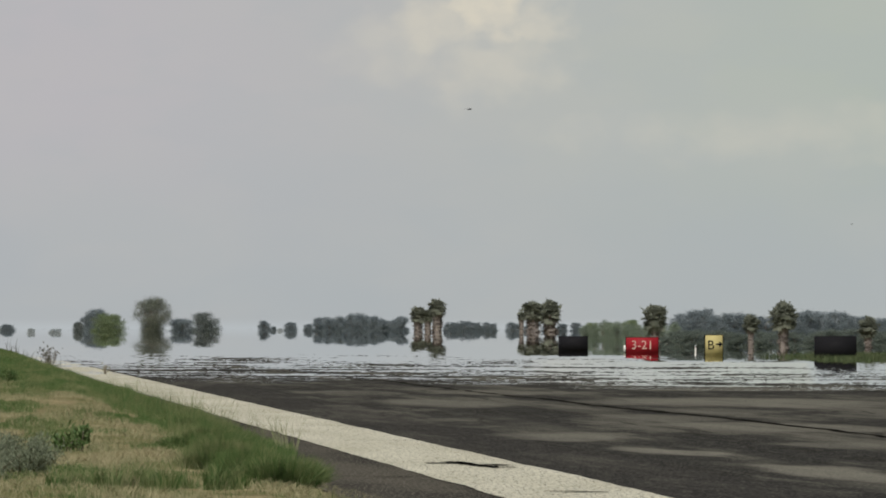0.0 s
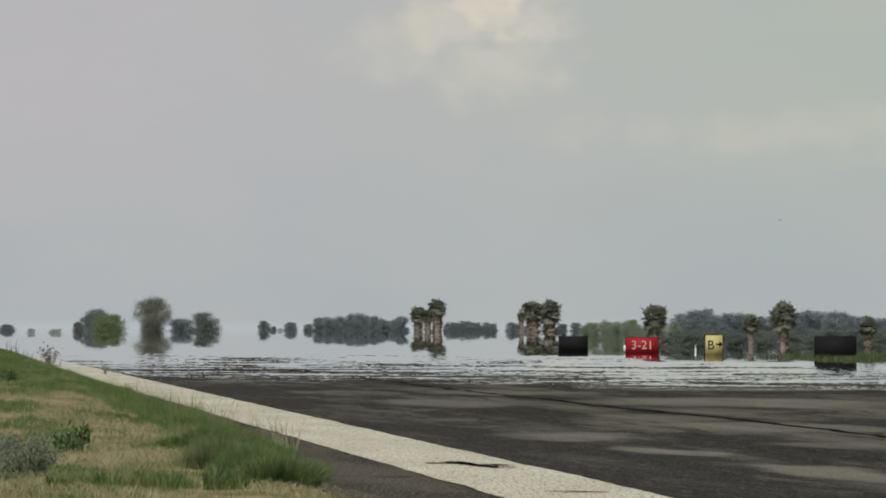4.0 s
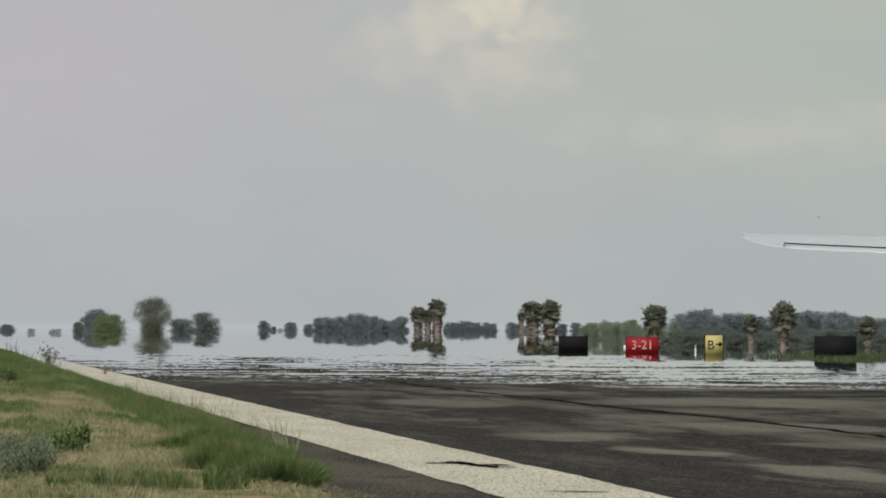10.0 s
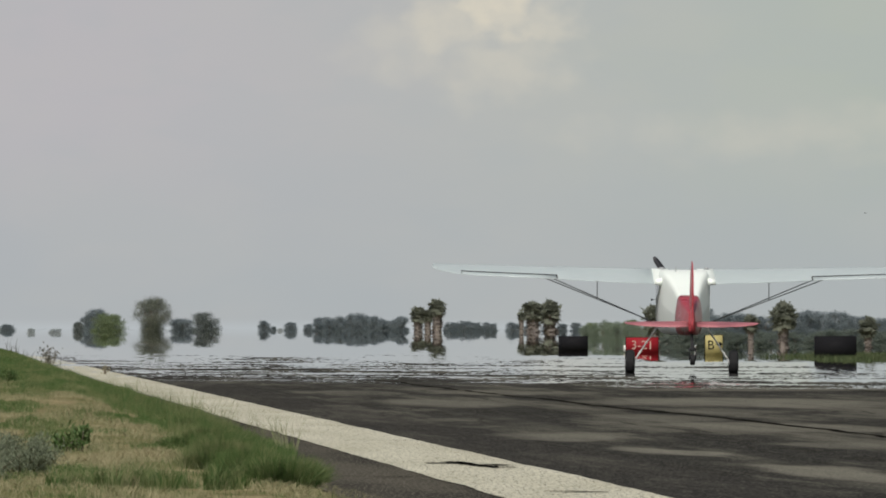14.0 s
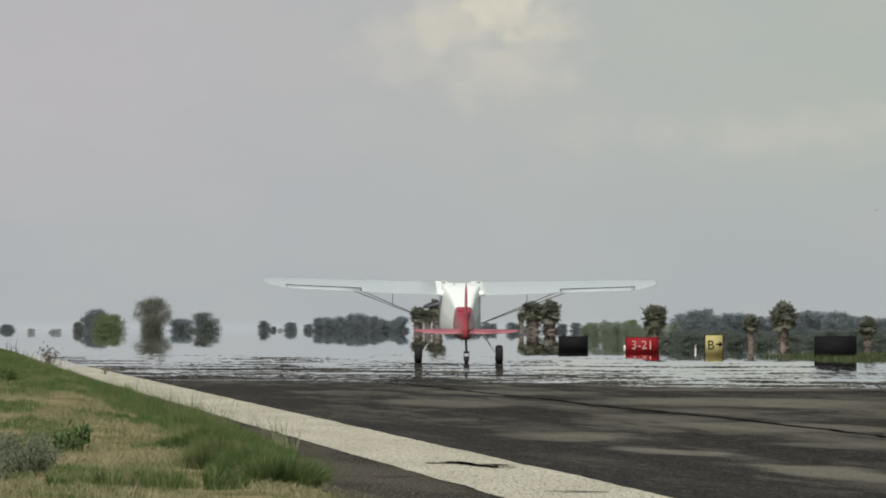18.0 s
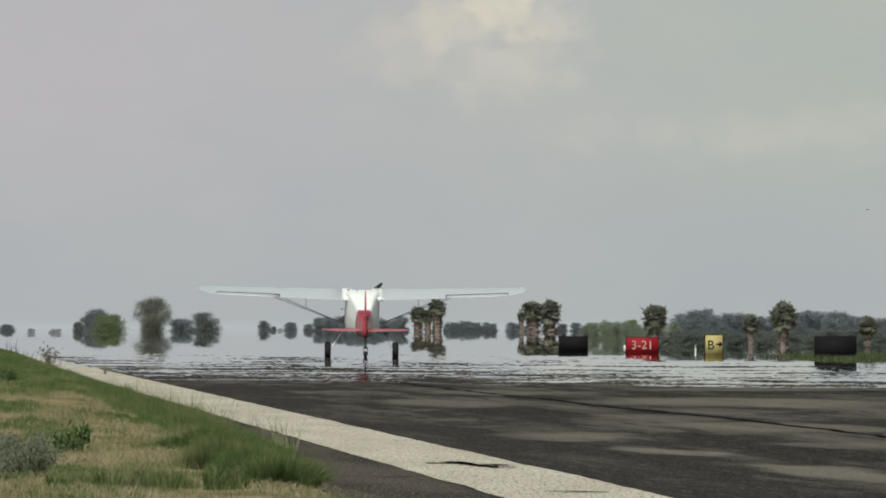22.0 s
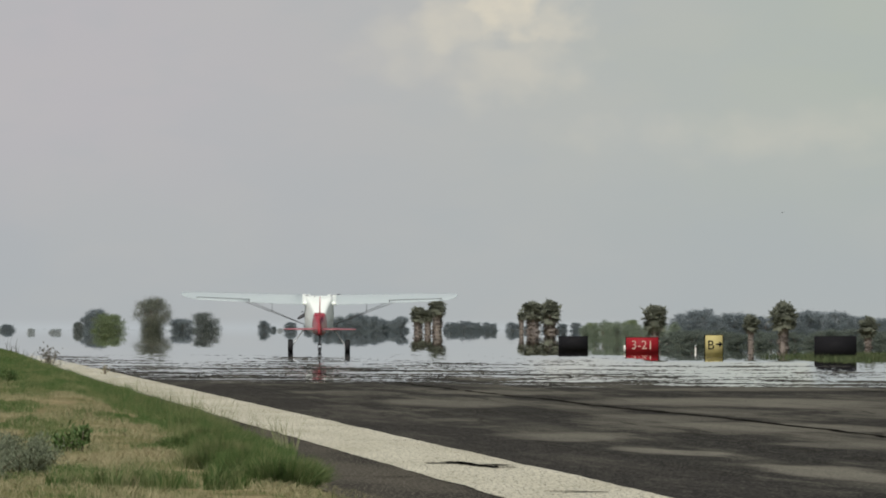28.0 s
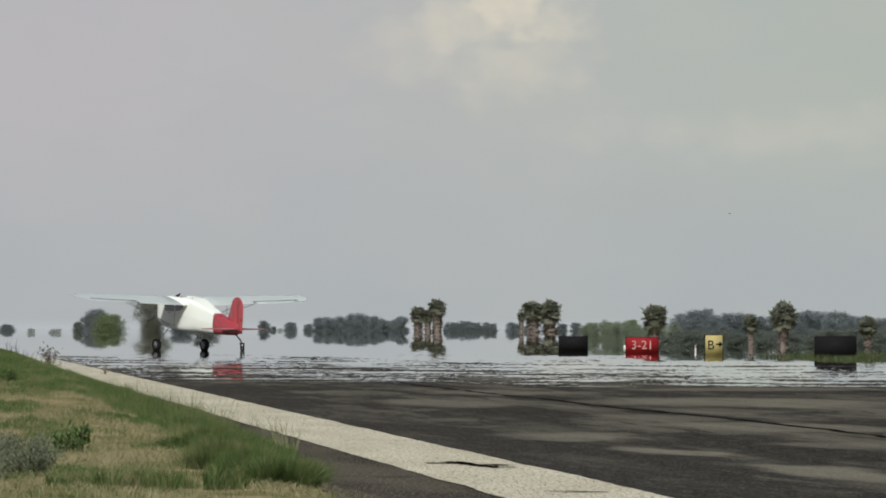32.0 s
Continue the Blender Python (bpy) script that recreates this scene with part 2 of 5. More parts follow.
def mirage_material():
    """Hot air over the ground: clear when looked down on, a mirror at the flattest angles."""
    k = Mat("mirage_air")
    x, y, z = k.sep(k.pos)
    own = k.sep(k.add("ShaderNodeTexCoord").outputs["Object"])  # the streaks drift with the layer of air
    face = k.n.new("ShaderNodeLayerWeight")
    face.inputs["Blend"].default_value = 0.5
    graze = k.math("MULTIPLY", k.math("SUBTRACT", 1.0, face.outputs["Facing"]), 1000.0)
    u, v = k.math("DIVIDE", x, y), k.math("DIVIDE", 1000.0, y)
    ou, ov = k.math("DIVIDE", own[0], own[1]), k.math("DIVIDE", 1000.0, own[1])
    jag = k.noise(k.comb(k.math("MULTIPLY", ou, 2200.0), k.math("MULTIPLY", ov, 5.0), 2.0), 1.0, 2, 0.6)
    jv = k.math("MULTIPLY_ADD", k.math("SUBTRACT", jag, 0.5), 0.16, ov)
    st = k.noise(k.comb(k.math("MULTIPLY", ou, 70.0), k.math("MULTIPLY", jv, 4.0), 0.0), 1.0, 5, 0.64)
    st2 = k.noise(k.comb(k.math("MULTIPLY", ou, 800.0), k.math("MULTIPLY", ov, 9.0), 4.0), 1.0, 4, 0.7)
    st3 = k.noise(k.comb(k.math("MULTIPLY", ou, 2000.0), k.math("MULTIPLY", ov, 14.0), 8.0), 1.0, 2, 0.6)
    s = k.math("ADD", k.math("MULTIPLY", st, 0.54), k.math("ADD", k.math("MULTIPLY", st2, 0.26), k.math("MULTIPLY", st3, 0.20)))
    edge = k.math("ADD", graze, k.math("MULTIPLY", k.math("SUBTRACT", s, 0.487), k.ramp(graze, 2.6, 3.9, 14.0, 34.0)))
    far = k.math("ADD", k.ramp(u, 0.004, 0.085, 0.0, 1.1), k.ramp(u, 0.066, 0.104, 0.0, 0.5))
    far = k.math("ADD", far, k.ramp(u, 0.060, 0.070, 0.0, 0.3))
    edge = k.math("SUBTRACT", edge, far)
    # pale paint stays cooler than black asphalt, so the mirage starts further off over it
    cool = k.math("MULTIPLY", k.ramp(x, LINE_L - 0.1, LINE_L + 0.1), k.ramp(x, LINE_R + 0.1, LINE_R - 0.1))
    cool = k.math("MULTIPLY", cool, k.ramp(y, 225, 260, 1.0, 0.0))
    edge = k.math("MULTIPLY_ADD", cool, 1.0, edge)
    f = k.ramp(edge, 4.15, 4.5, 1.0, 0.0)
    f = k.math("MULTIPLY", f, k.ramp(k.math("SUBTRACT", graze, k.math("MULTIPLY", far, 0.7)), 4.9, 5.7, 1.0, 0.0))
    wob = k.noise(k.comb(k.math("MULTIPLY", u, 1500.0), k.math("MULTIPLY", v, 14.0), 9.0), 1.0, 4, 0.7, True)
    wr = k.sep(wob)
    tilt = k.math("DIVIDE", k.ramp(y, 250, 400, 2.0, 0.62), y)
    calm = k.math("SUBTRACT", 1.0, k.math("MULTIPLY", k.math("MULTIPLY", k.ramp(u, 0.077, 0.083), k.ramp(y, 245, 268)), 0.75))
    tilt = k.math("MULTIPLY", tilt, calm)
    nx = k.math("MULTIPLY", k.math("SUBTRACT", wr[0], 0.5), tilt)
    ny = k.math("MULTIPLY", k.math("SUBTRACT", wr[1], 0.5), tilt)
    # the hottest air, over the near asphalt, bends the sky up from far above the plain; grass is cooler
    sag = k.math("MULTIPLY", k.ramp(y, 285, 350, 0.0, -0.0006), k.ramp(y, 450, 700, 1.0, 0.0))
    side, right = k.ramp(u, 0.060, 0.066), k.ramp(u, 0.077, 0.083)
    sag = k.math("MULTIPLY", k.math("SUBTRACT", 1.0, right), sag)
    bend = k.math("ADD", k.math("MULTIPLY", side, sag), k.math("MULTIPLY", k.math("SUBTRACT", 1.0, side), k.ramp(y, 280, 560, 0.00055, 0.0)))
    verge_side = k.ramp(u, 0.071, 0.079)
    hot = k.math("ADD", k.math("MULTIPLY", k.math("SUBTRACT", 1.0, verge_side), k.ramp(y, 255, 318, 0.012, 0.0)), k.math("MULTIPLY", verge_side, k.ramp(y, 238, 266, 0.012, 0.0)))
    lift = k.math("MULTIPLY", hot, k.math("MULTIPLY", k.ramp(u, 0.062, 0.067), k.ramp(u, 0.0955, 0.0925, 0.14, 1.0)))
    lift = k.math("MULTIPLY_ADD", k.ramp(wr[2], 0.3, 0.7, 0.5, 1.2), lift, bend)
    nrm = k.comb(nx, k.math("SUBTRACT", ny, lift), 1.0)
    g = k.add("ShaderNodeBsdfGlossy", Color=(1, 1, 1, 1), Roughness=0.0, Normal=nrm)
    tr = k.add("ShaderNodeBsdfTransparent")
    mx = k.n.new("ShaderNodeMixShader")
    k.put(mx.inputs[0], f), k.put(mx.inputs[1], tr.outputs[0]), k.put(mx.inputs[2], g.outputs[0])
    k.t.links.new(mx.outputs[0], k.out.inputs[0])
    return k.m


def sky_material():
    """Hazy overcast with one faint warm heap of cloud; angles in thousandths of the lens axis."""
    k = Mat("hazy_cloud_sky")
    co = k.add("ShaderNodeTexCoord").outputs["Object"]
    x, y, z = k.sep(co)
    az = k.math("SUBTRACT", k.math("MULTIPLY", k.math("ARCTAN2", x, y), 1000.0), math.atan(HEADING) * 1000)
    el = k.math("MULTIPLY", k.math("DIVIDE", k.math("SUBTRACT", z, EYE[2]), 4800.0), 1000.0)
    flat = k.comb(az, el, 0.0)
    wide = k.noise(k.scaled(flat, (0.035, 0.06, 1), (2.0, 5.0, 0)), 1.0, 4, 0.5)
    soft = k.noise(k.scaled(flat, (0.07, 0.16, 1)), 1.0, 3, 0.5)
    base = k.mix(k.ramp(az, -50, 55), (0.478, 0.462, 0.485), (0.435, 0.476, 0.428))
    base = k.mix(k.ramp(el, 26, 2, 0, 0.85), base, (0.408, 0.440, 0.456))
    base = k.mix(k.ramp(wide, 0.4, 0.65, 0.0, 0.25), base, (0.49, 0.49, 0.47))
    base = k.mix(k.ramp(soft, 0.45, 0.6, 0.0, 0.15), base, (0.40, 0.44, 0.46))
    base = k.mix(k.ramp(el, 1.0, -0.4, 0, 0.9), base, (0.47, 0.505, 0.525))
    edge = k.noise(k.scaled(flat, (0.24, 0.30, 1), (1.3, 0.7, 0)), 1.0, 3, 0.42)

    billow = k.sep(k.noise(k.scaled(flat, (0.13, 0.17, 1), (4.2, 1.1, 0)), 1.0, 3, 0.42, True))
    waz = k.math("MULTIPLY_ADD", k.math("SUBTRACT", billow[0], 0.5), 8.0, az)
    wel = k.math("MULTIPLY_ADD", k.math("SUBTRACT", billow[1], 0.5), 6.0, el)

    def heap(cx, cy, rx, ry, soft_edge=0.55):
        dx, dy = k.math("DIVIDE", k.math("SUBTRACT", waz, cx), rx), k.math("DIVIDE", k.math("SUBTRACT", wel, cy), ry)
        r = k.math("SQRT", k.math("ADD", k.math("MULTIPLY", dx, dx), k.math("MULTIPLY", dy, dy)))
        return k.ramp(k.math("ADD", r, k.math("MULTIPLY", k.math("SUBTRACT", edge, 0.5), 1.5)), 1.0 + soft_edge * 0.3, 1.0 - soft_edge, 0, 1)

    puff = k.noise(k.scaled(flat, (0.34, 0.42, 1), (3.3, 2.7, 0)), 1.0, 4, 0.5)
    c1 = k.math("MAXIMUM", heap(4.2, 34.4, 5.6, 5.6, 0.5), k.math("MULTIPLY", heap(10.0, 32.0, 3.9, 3.0, 0.6), 0.62))
    c1 = k.math("MAXIMUM", c1, k.math("MULTIPLY", heap(-2.2, 31.0, 4.8, 3.4, 0.7), 0.62))
    c2 = k.math("MAXIMUM", k.math("MULTIPLY", heap(5.4, 28.0, 8.0, 5.6, 0.9), 0.46), k.math("MULTIPLY", heap(-4.6, 29.4, 7.5, 4.0, 1.0), 0.34))
    c3 = k.math("MULTIPLY", heap(33.0, 20.5, 24.0, 3.2, 1.0), 0.26)
    lit = k.math("MAXIMUM", c1, k.math("MAXIMUM", c2, c3))
    crease = k.math("MULTIPLY", heap(4.4, 29.2, 2.4, 0.8, 0.9), 0.7)
    lit = k.math("MULTIPLY", k.math("SUBTRACT", 1.0, crease), k.math("MULTIPLY", lit, k.ramp(puff, 0.34, 0.62, 0.76, 1.0)))
    base = k.mix(lit, base, (0.65, 0.61, 0.515))
    em = k.add("ShaderNodeEmission", Color=base, Strength=1.0)
    tr = k.add("ShaderNodeBsdfTransparent")
    mx = k.n.new("ShaderNodeMixShader")
    k.put(mx.inputs[0], k.ramp(el, 330, 120)), k.put(mx.inputs[1], tr.outputs[0]), k.put(mx.inputs[2], em.outputs[0])
    k.t.links.new(mx.outputs[0], k.out.inputs[0])
    return k.m


EDGE_L, LINE_L, LINE_R, EDGE_R = 2.45, 3.35, 4.30, 25.0
ASPHALT, SHOULDER, LINE, EARTH = asphalt_material(), shoulder_material(), line_material(), earth_material()
TAR = paint("tar_filled_crack", (0.014, 0.013, 0.011), 0.9, grime=0.3, spec=0.0, size=6)
GREEN_BLADE = blade_material("green_grass_blade", (0.034, 0.070, 0.016), (0.069, 0.111, 0.031), (0.18, 0.175, 0.088))
DRY_BLADE = blade_material("straw_grass_blade", (0.265, 0.235, 0.142), (0.185, 0.17, 0.092), (0.11, 0.135, 0.055))
SAGE_LEAF = blade_material("grey_sage_leaf", (0.105, 0.125, 0.082), (0.15, 0.17, 0.118), (0.11, 0.135, 0.075))
WEED_LEAF = blade_material("dark_weed_leaf", (0.048, 0.092, 0.027), (0.075, 0.125, 0.038), (0.11, 0.14, 0.055))
FIELD_BLADE = blade_material("field_grass_blade", (0.036, 0.054, 0.022), (0.055, 0.074, 0.032), (0.08, 0.09, 0.045))
STALK = blade_material("pale_seed_stalk", (0.12, 0.14, 0.07), (0.18, 0.18, 0.10), (0.12, 0.14, 0.06))
BROWN_LEAF = blade_material("dead_weed_leaf", (0.075, 0.07, 0.055), (0.11, 0.10, 0.075), (0.07, 0.08, 0.05))
DRY_STEM = paint("dry_brown_stem", (0.16, 0.13, 0.09), 0.85, grime=0.3)
# far leaves and fronds: colours paled and greyed to stand in for haze
LEAF_GREEN = leaf_material("haze_paled_olive_leaf", (0.198, 0.256, 0.135), (0.25, 0.31, 0.175))
LEAF_GREY = leaf_material("haze_paled_grey_leaf", (0.193, 0.233, 0.253), (0.235, 0.276, 0.296))
LEAF_SCRUB = leaf_material("haze_paled_scrub_leaf", (0.240, 0.294, 0.222), (0.282, 0.336, 0.258))
LEAF_BRUSH = leaf_material("haze_paled_brush_leaf", (0.165, 0.20, 0.175), (0.20, 0.235, 0.20))
LEAF_MIX = leaf_material("haze_paled_mottled_leaf", (0.182, 0.204, 0.165), (0.242, 0.259, 0.209))
LEAF_FAINT = leaf_material("haze_paled_faint_leaf", (0.50, 0.54, 0.555), (0.53, 0.57, 0.585))
LEAF_DARK = leaf_material("haze_paled_dark_leaf", (0.165, 0.193, 0.182), (0.204, 0.231, 0.220))
FROND = leaf_material("haze_paled_frond_leaf", (0.205, 0.222, 0.172), (0.255, 0.27, 0.215))
SKIRT = leaf_material("dead_palm_frond", (0.235, 0.205, 0.19), (0.28, 0.25, 0.23))
THATCH = paint("dead_frond_thatch", (0.225, 0.195, 0.18), 0.95, grime=0.2, spec=0.0, size=1.2)
BARK = paint("brown_bark", (0.25, 0.215, 0.185), 0.9, grime=0.35)


# ---- the ground ----
def sheet(name, xs, ys, height, material, label, z=0.0):
    bm = bmesh.new()
    rows = [[bm.verts.new((x, y, z + height(x, y))) for x in xs] for y in ys]
    for r0, r1 in zip(rows, rows[1:]):
        for i in range(len(xs) - 1):
            bm.faces.new((r0[i], r0[i + 1], r1[i + 1], r1[i]))
    return tagged(part(name, bm, material), label, "ground", kind="structure")


def smooth(a, b, x):
    t = min(1, max(0, (x - a) / (b - a)))
    return t * t * (3 - 2 * t)


def bank(x, y):
    """Height of the verge: level at the pavement, a low swell away from it further along."""
    swell = smooth(60, 190, y) * smooth(275, 235, y)
    rise = smooth(3.2, 1.8, x) * smooth(-12, -3, x)
    lumps = 0.03 * noise.noise((x * 0.9, y * 0.12, 2.0)) * smooth(2.5, 2.1, x) * smooth(400, 250, y)
    return 0.44 * swell * rise + 0.05 * smooth(2.5, 1.9, x) * smooth(-12, -3, x) * smooth(300, 240, y) + max(-0.03, lumps)


near = [-14 + 0.5 * i for i in range(25)] + [-1.5 + 0.22 * i for i in range(25)]
xs = [-5000, -2500, -900, -300, -80] + near + [80, 300, 900, 2500, 5000]
ys = [-900, -200, -60] + [20 + 4 * i for i in range(65)] + [290, 340, 500, 900, 1800, 3000, 4860]
sheet("ground", xs, ys, lambda x, y: bank(x, y) - 0.02, EARTH, "dry tan earth and short grass reaching to the horizon")



def strip(name, x0, x1, y0, y1, z, material, label, wob=0.0, step=4.0, thick=0.03, cat="road", parent=None):
    """A flat strip of pavement or paint with slightly uneven edges and real thickness."""
    bm = bmesh.new()
    n = int((y1 - y0) / step)
    prev = None
    for i in range(n + 1):
        y = y0 + (y1 - y0) * i / n
        w0, w1 = (noise.noise((y * 0.35, x0, s)) * wob + noise.noise((y * 1.7, x0, s)) * wob * 0.5 for s in (1, 7))
        row = [bm.verts.new(c) for c in ((x0 + w0, y, z - thick), (x0 + w0, y, z), (x1 + w1, y, z), (x1 + w1, y, z - thick))]
        if prev:
            for j in range(3):
                bm.faces.new((prev[j], prev[j + 1], row[j + 1], row[j]))
        prev = row
    bmesh.ops.recalc_face_normals(bm, faces=bm.faces[:])
    ob = part(name, bm, material, parent, smooth=False)
    return ob if parent else tagged(ob, label, cat, kind="structure")


strip("road_shoulder", EDGE_L, LINE_L + 0.1, -60, 900, -0.004, SHOULDER, "weathered grey asphalt shoulder beside the edge line", 0.12, 3.0)
runway = strip("runway", LINE_L + 0.05, EDGE_R, -60, 900, 0.0, ASPHALT, "dark worn asphalt runway with rubber streaks", 0.0, 6.0)
strip("edge_line", LINE_L, LINE_R, -60, 600, 0.005, LINE, "broad worn white painted runway edge line", 0.03, 0.3, 0.004, "road marking")


def crack(name, pts, width, z, label):
    """A tar-dark crack that wanders along pts, its width uneven."""
    bm = bmesh.new()
    prev = None
    for (x0, y0), (x1, y1) in zip(pts, pts[1:]):
        n = max(2, int(max(abs(y1 - y0) / 1.5, abs(x1 - x0) / 0.04)))
        for i in range(n + (1 if (x1, y1) == pts[-1] else 0)):
            x, y = x0 + (x1 - x0) * i / n, y0 + (y1 - y0) * i / n
            w = width * (0.15 + 1.5 * abs(noise.noise((y * 0.3, x * 4, 3))) + 0.6 * random.random())
            jx = noise.noise((y * 0.12, x, 5)) * 0.16 + noise.noise((y * 0.42, x, 2)) * 0.11 + random.uniform(-0.5, 0.5) * width
            if abs(x1 - x0) > abs(y1 - y0):
                row = [bm.verts.new((x, y + noise.noise((x * 3, 0, 5)) * 0.3 + s * w * 11, z)) for s in (-1, 1)]
            else:
                row = [bm.verts.new((x + jx + s * w, y, z)) for s in (-1, 1)]
            if prev:
                bm.faces.new((prev[0], prev[1], row[1], row[0]))
            prev = row
    bmesh.ops.recalc_face_normals(bm, faces=bm.faces[:])
    for f in bm.faces:
        if f.normal.z < 0:
            f.normal_flip()
    return tagged(part(name, bm, TAR, smooth=False), label, "crack", "cracks in the runway", "structure")


crack("seam_crack", [(8.5, 52), (8.5, 100), (8.4, 150), (8.25, 260)], 0.065, 0.006, "long open paving joint in the asphalt")
crack("seam_crack", [(14.2, 60), (14.3, 150), (14.2, 260)], 0.045, 0.006, "thin paving joint in the asphalt")
crack("cross_crack", [(3.62, 67.5), (3.98, 67.3), (4.24, 66.2)], 0.017, 0.012, "ragged crack across the painted line")
crack("cross_crack", [(3.97, 65.6), (4.2, 64.9)], 0.010, 0.012, "thin crack beside the broken paint")
crack("cross_crack", [(3.35, 81), (4.45, 80.6)], 0.005, 0.012, "hairline crack across the painted line")
crack("cross_crack", [(3.35, 93), (4.5, 92.3)], 0.005, 0.012, "hairline crack across the painted line")
crack("cross_crack", [(3.7, 55.9), (4.05, 55.6)], 0.008, 0.012, "short crack across the painted line")
crack("cross_crack", [(2.5, 62), (3.4, 61.7)], 0.007, 0.004, "hairline crack across the asphalt shoulder")


def shard(bm, x0, x1, y0, y1, deep):
    """A ragged sliver of missing paint from (x0, y0) to (x1, y1), deep metres along the runway at its widest."""
    rows = []
    for i in range(15):
        t = i / 14
        d = deep * (0.12 + math.sin(math.pi * t)) * random.uniform(0.35, 1.1)
        x, y = x0 + (x1 - x0) * t + random.uniform(-0.006, 0.006), y0 + (y1 - y0) * t + random.uniform(-0.2, 0.2) * deep
        rows.append((bm.verts.new((x, y - d / 2, 0.0125)), bm.verts.new((x + random.uniform(-0.006, 0.006), y + d / 2, 0.0125))))
    for p, q in zip(rows, rows[1:]):
        bm.faces.new((p[0], q[0], q[1], p[1]))


bm = bmesh.new()
for piece in ((3.76, 3.90, 67.9, 67.6, 0.8), (3.84, 3.97, 67.2, 66.4, 2.4), (3.90, 4.03, 66.3, 65.6, 1.8), (3.86, 3.94, 67.6, 67.2, 1.2), (3.97, 4.16, 66.5, 66.3, 0.5), (4.00, 4.13, 65.5, 65.3, 0.45)):
    shard(bm, *piece)
tagged(part("pothole", bm, TAR, smooth=False), "dark spall where the painted line has broken away", "pothole", kind="structure")

# hot air over the pavement and plain
bm = bmesh.new()
bm.faces.new([bm.verts.new(c) for c in ((-3000, 140, 0.03), (3000, 140, 0.03), (3000, 4820, 0.03), (-3000, 4820, 0.03))])
mirage = tagged(part("mirage_layer", bm, mirage_material()), "shimmering mirage of hot air over the ground", "mirage", kind="structure")

# the sky's hazy wall of cloud, far behind everything
bm = bmesh.new()
loft(bm, [[(4850 * math.sin(t), 4850 * math.cos(t), z) for t in np.linspace(0, 2 * math.pi, 97)[:-1]] for z in (-60, 60, 400, 1700)], close=False)
backdrop = tagged(part("backdrop", bm, sky_material()), "pale grey hazy sky with a faint cream cumulus cloud", "sky", kind="structure")


# ---- plants ----
def blades(name, roots, heights, widths, leans, material, label, category, seed=1, at=None, parent=None, ways=None):
    """Bent grass blades from arrays: each one a quad and a tip."""
    rng = np.random.default_rng(seed)
    n = len(roots)
    ang = rng.uniform(0, 2 * np.pi, n)
    side = np.stack([np.cos(ang), np.sin(ang) * 0.5, np.zeros(n)], 1) * widths[:, None] / 2
    la = rng.uniform(0, 2 * np.pi, n) if ways is None else ways
    lean = np.stack([np.cos(la), np.sin(la), np.zeros(n)], 1) * (leans * heights)[:, None]
    up = np.zeros((n, 3))
    up[:, 2] = heights
    mid = roots + up * 0.55 + lean * 0.3
    tip = roots + up + lean
    co = np.stack([roots - side, roots + side, mid + side * 0.8, mid - side * 0.8, tip], 1).reshape(-1, 3)
    me = bpy.data.meshes.new(name)
    me.vertices.add(5 * n), me.loops.add(7 * n), me.polygons.add(2 * n)
    me.vertices.foreach_set("co", co.ravel())
    idx = (np.arange(n) * 5)[:, None] + np.array([0, 1, 2, 3, 3, 2, 4])[None]
    me.loops.foreach_set("vertex_index", idx.ravel().astype(np.int32))
    st = (np.arange(n) * 7)[:, None] + np.array([0, 4])[None]
    me.polygons.foreach_set("loop_start", st.ravel().astype(np.int32))
    me.update(calc_edges=True)
    me.validate()
    me.materials.append(material)
    ob = new(name, me)
    ob.parent = parent
    if parent is None:
        tagged(ob, label, category, kind="stuff" if at is None else "")
    if at is not None:
        ob.location = at
    return ob


def ground_z(p):
    return np.array([bank(x, y) - 0.02 for x, y in p])


def verge(n, seed, y0, y1, keep, tall, wide, lean, material, name, label):
    """Scatter blades over the verge where keep(x, y, rng) lets them stand; tall(x, y) is their height."""
    rng = np.random.default_rng(seed)
    ys = y0 * (y1 / y0) ** rng.uniform(0, 1, n)
    left = 0.0094 * ys - 0.35
    xs = left + rng.uniform(0, 1, n) * (3.45 - left)
    pick = np.array([keep(x, y) > r for x, y, r in zip(xs, ys, rng.uniform(0, 1, n))])
    p = np.stack([xs, ys], 1)[pick]
    h = np.array([tall(x, y) for x, y in p]) * rng.uniform(0.45, 1.15, len(p))
    roots = np.column_stack([p, ground_z(p)])
    return blades(name, roots, h, wide * (0.6 + 0.8 * rng.uniform(0, 1, len(p))) * (0.7 + p[:, 1] / 150), rng.uniform(0.1, lean, len(p)), material, label, "grass", seed)


def rim_x(y):
    """Where the grass ends towards the pavement."""
    return 2.64 + 0.46 * smooth(62, 80, y) + 0.22 * smooth(90, 190, y) + 0.16 * noise.noise((0, y * 0.16, 3)) + 0.1 * noise.noise((0, y * 0.7, 8))


def green_keep(x, y):
    d = rim_x(y) - x
    if d < 0:
        return 0.0
    band = 0.55 + 0.25 * smooth(90, 150, y) + 2.4 * smooth(100, 140, y)
    band *= 0.55 + 0.45 * smooth(60, 68, y)
    inner = (1 - smooth(band, band + 0.12 + 0.23 * smooth(62, 70, y), d)) * smooth(58.3, 60.5, y)
    patch = smooth(0.0, 0.4, noise.noise((x * 1.3, y * 0.14, 6)) + 0.6 * noise.noise((x * 4.2, y * 0.5, 2)))
    return smooth(-0.45, 0.05, noise.noise((x * 6.0, y * 0.75, 4))) * max(inner * (0.5 + 0.3 * smooth(120, 170, y) + 0.45 * smooth(-0.2, 0.2, noise.noise((x * 2.4, y * 0.25, 1)))), 0.40 * patch * (1 - 0.85 * smooth(76, 64, y) * smooth(1.5, 1.75, x)))


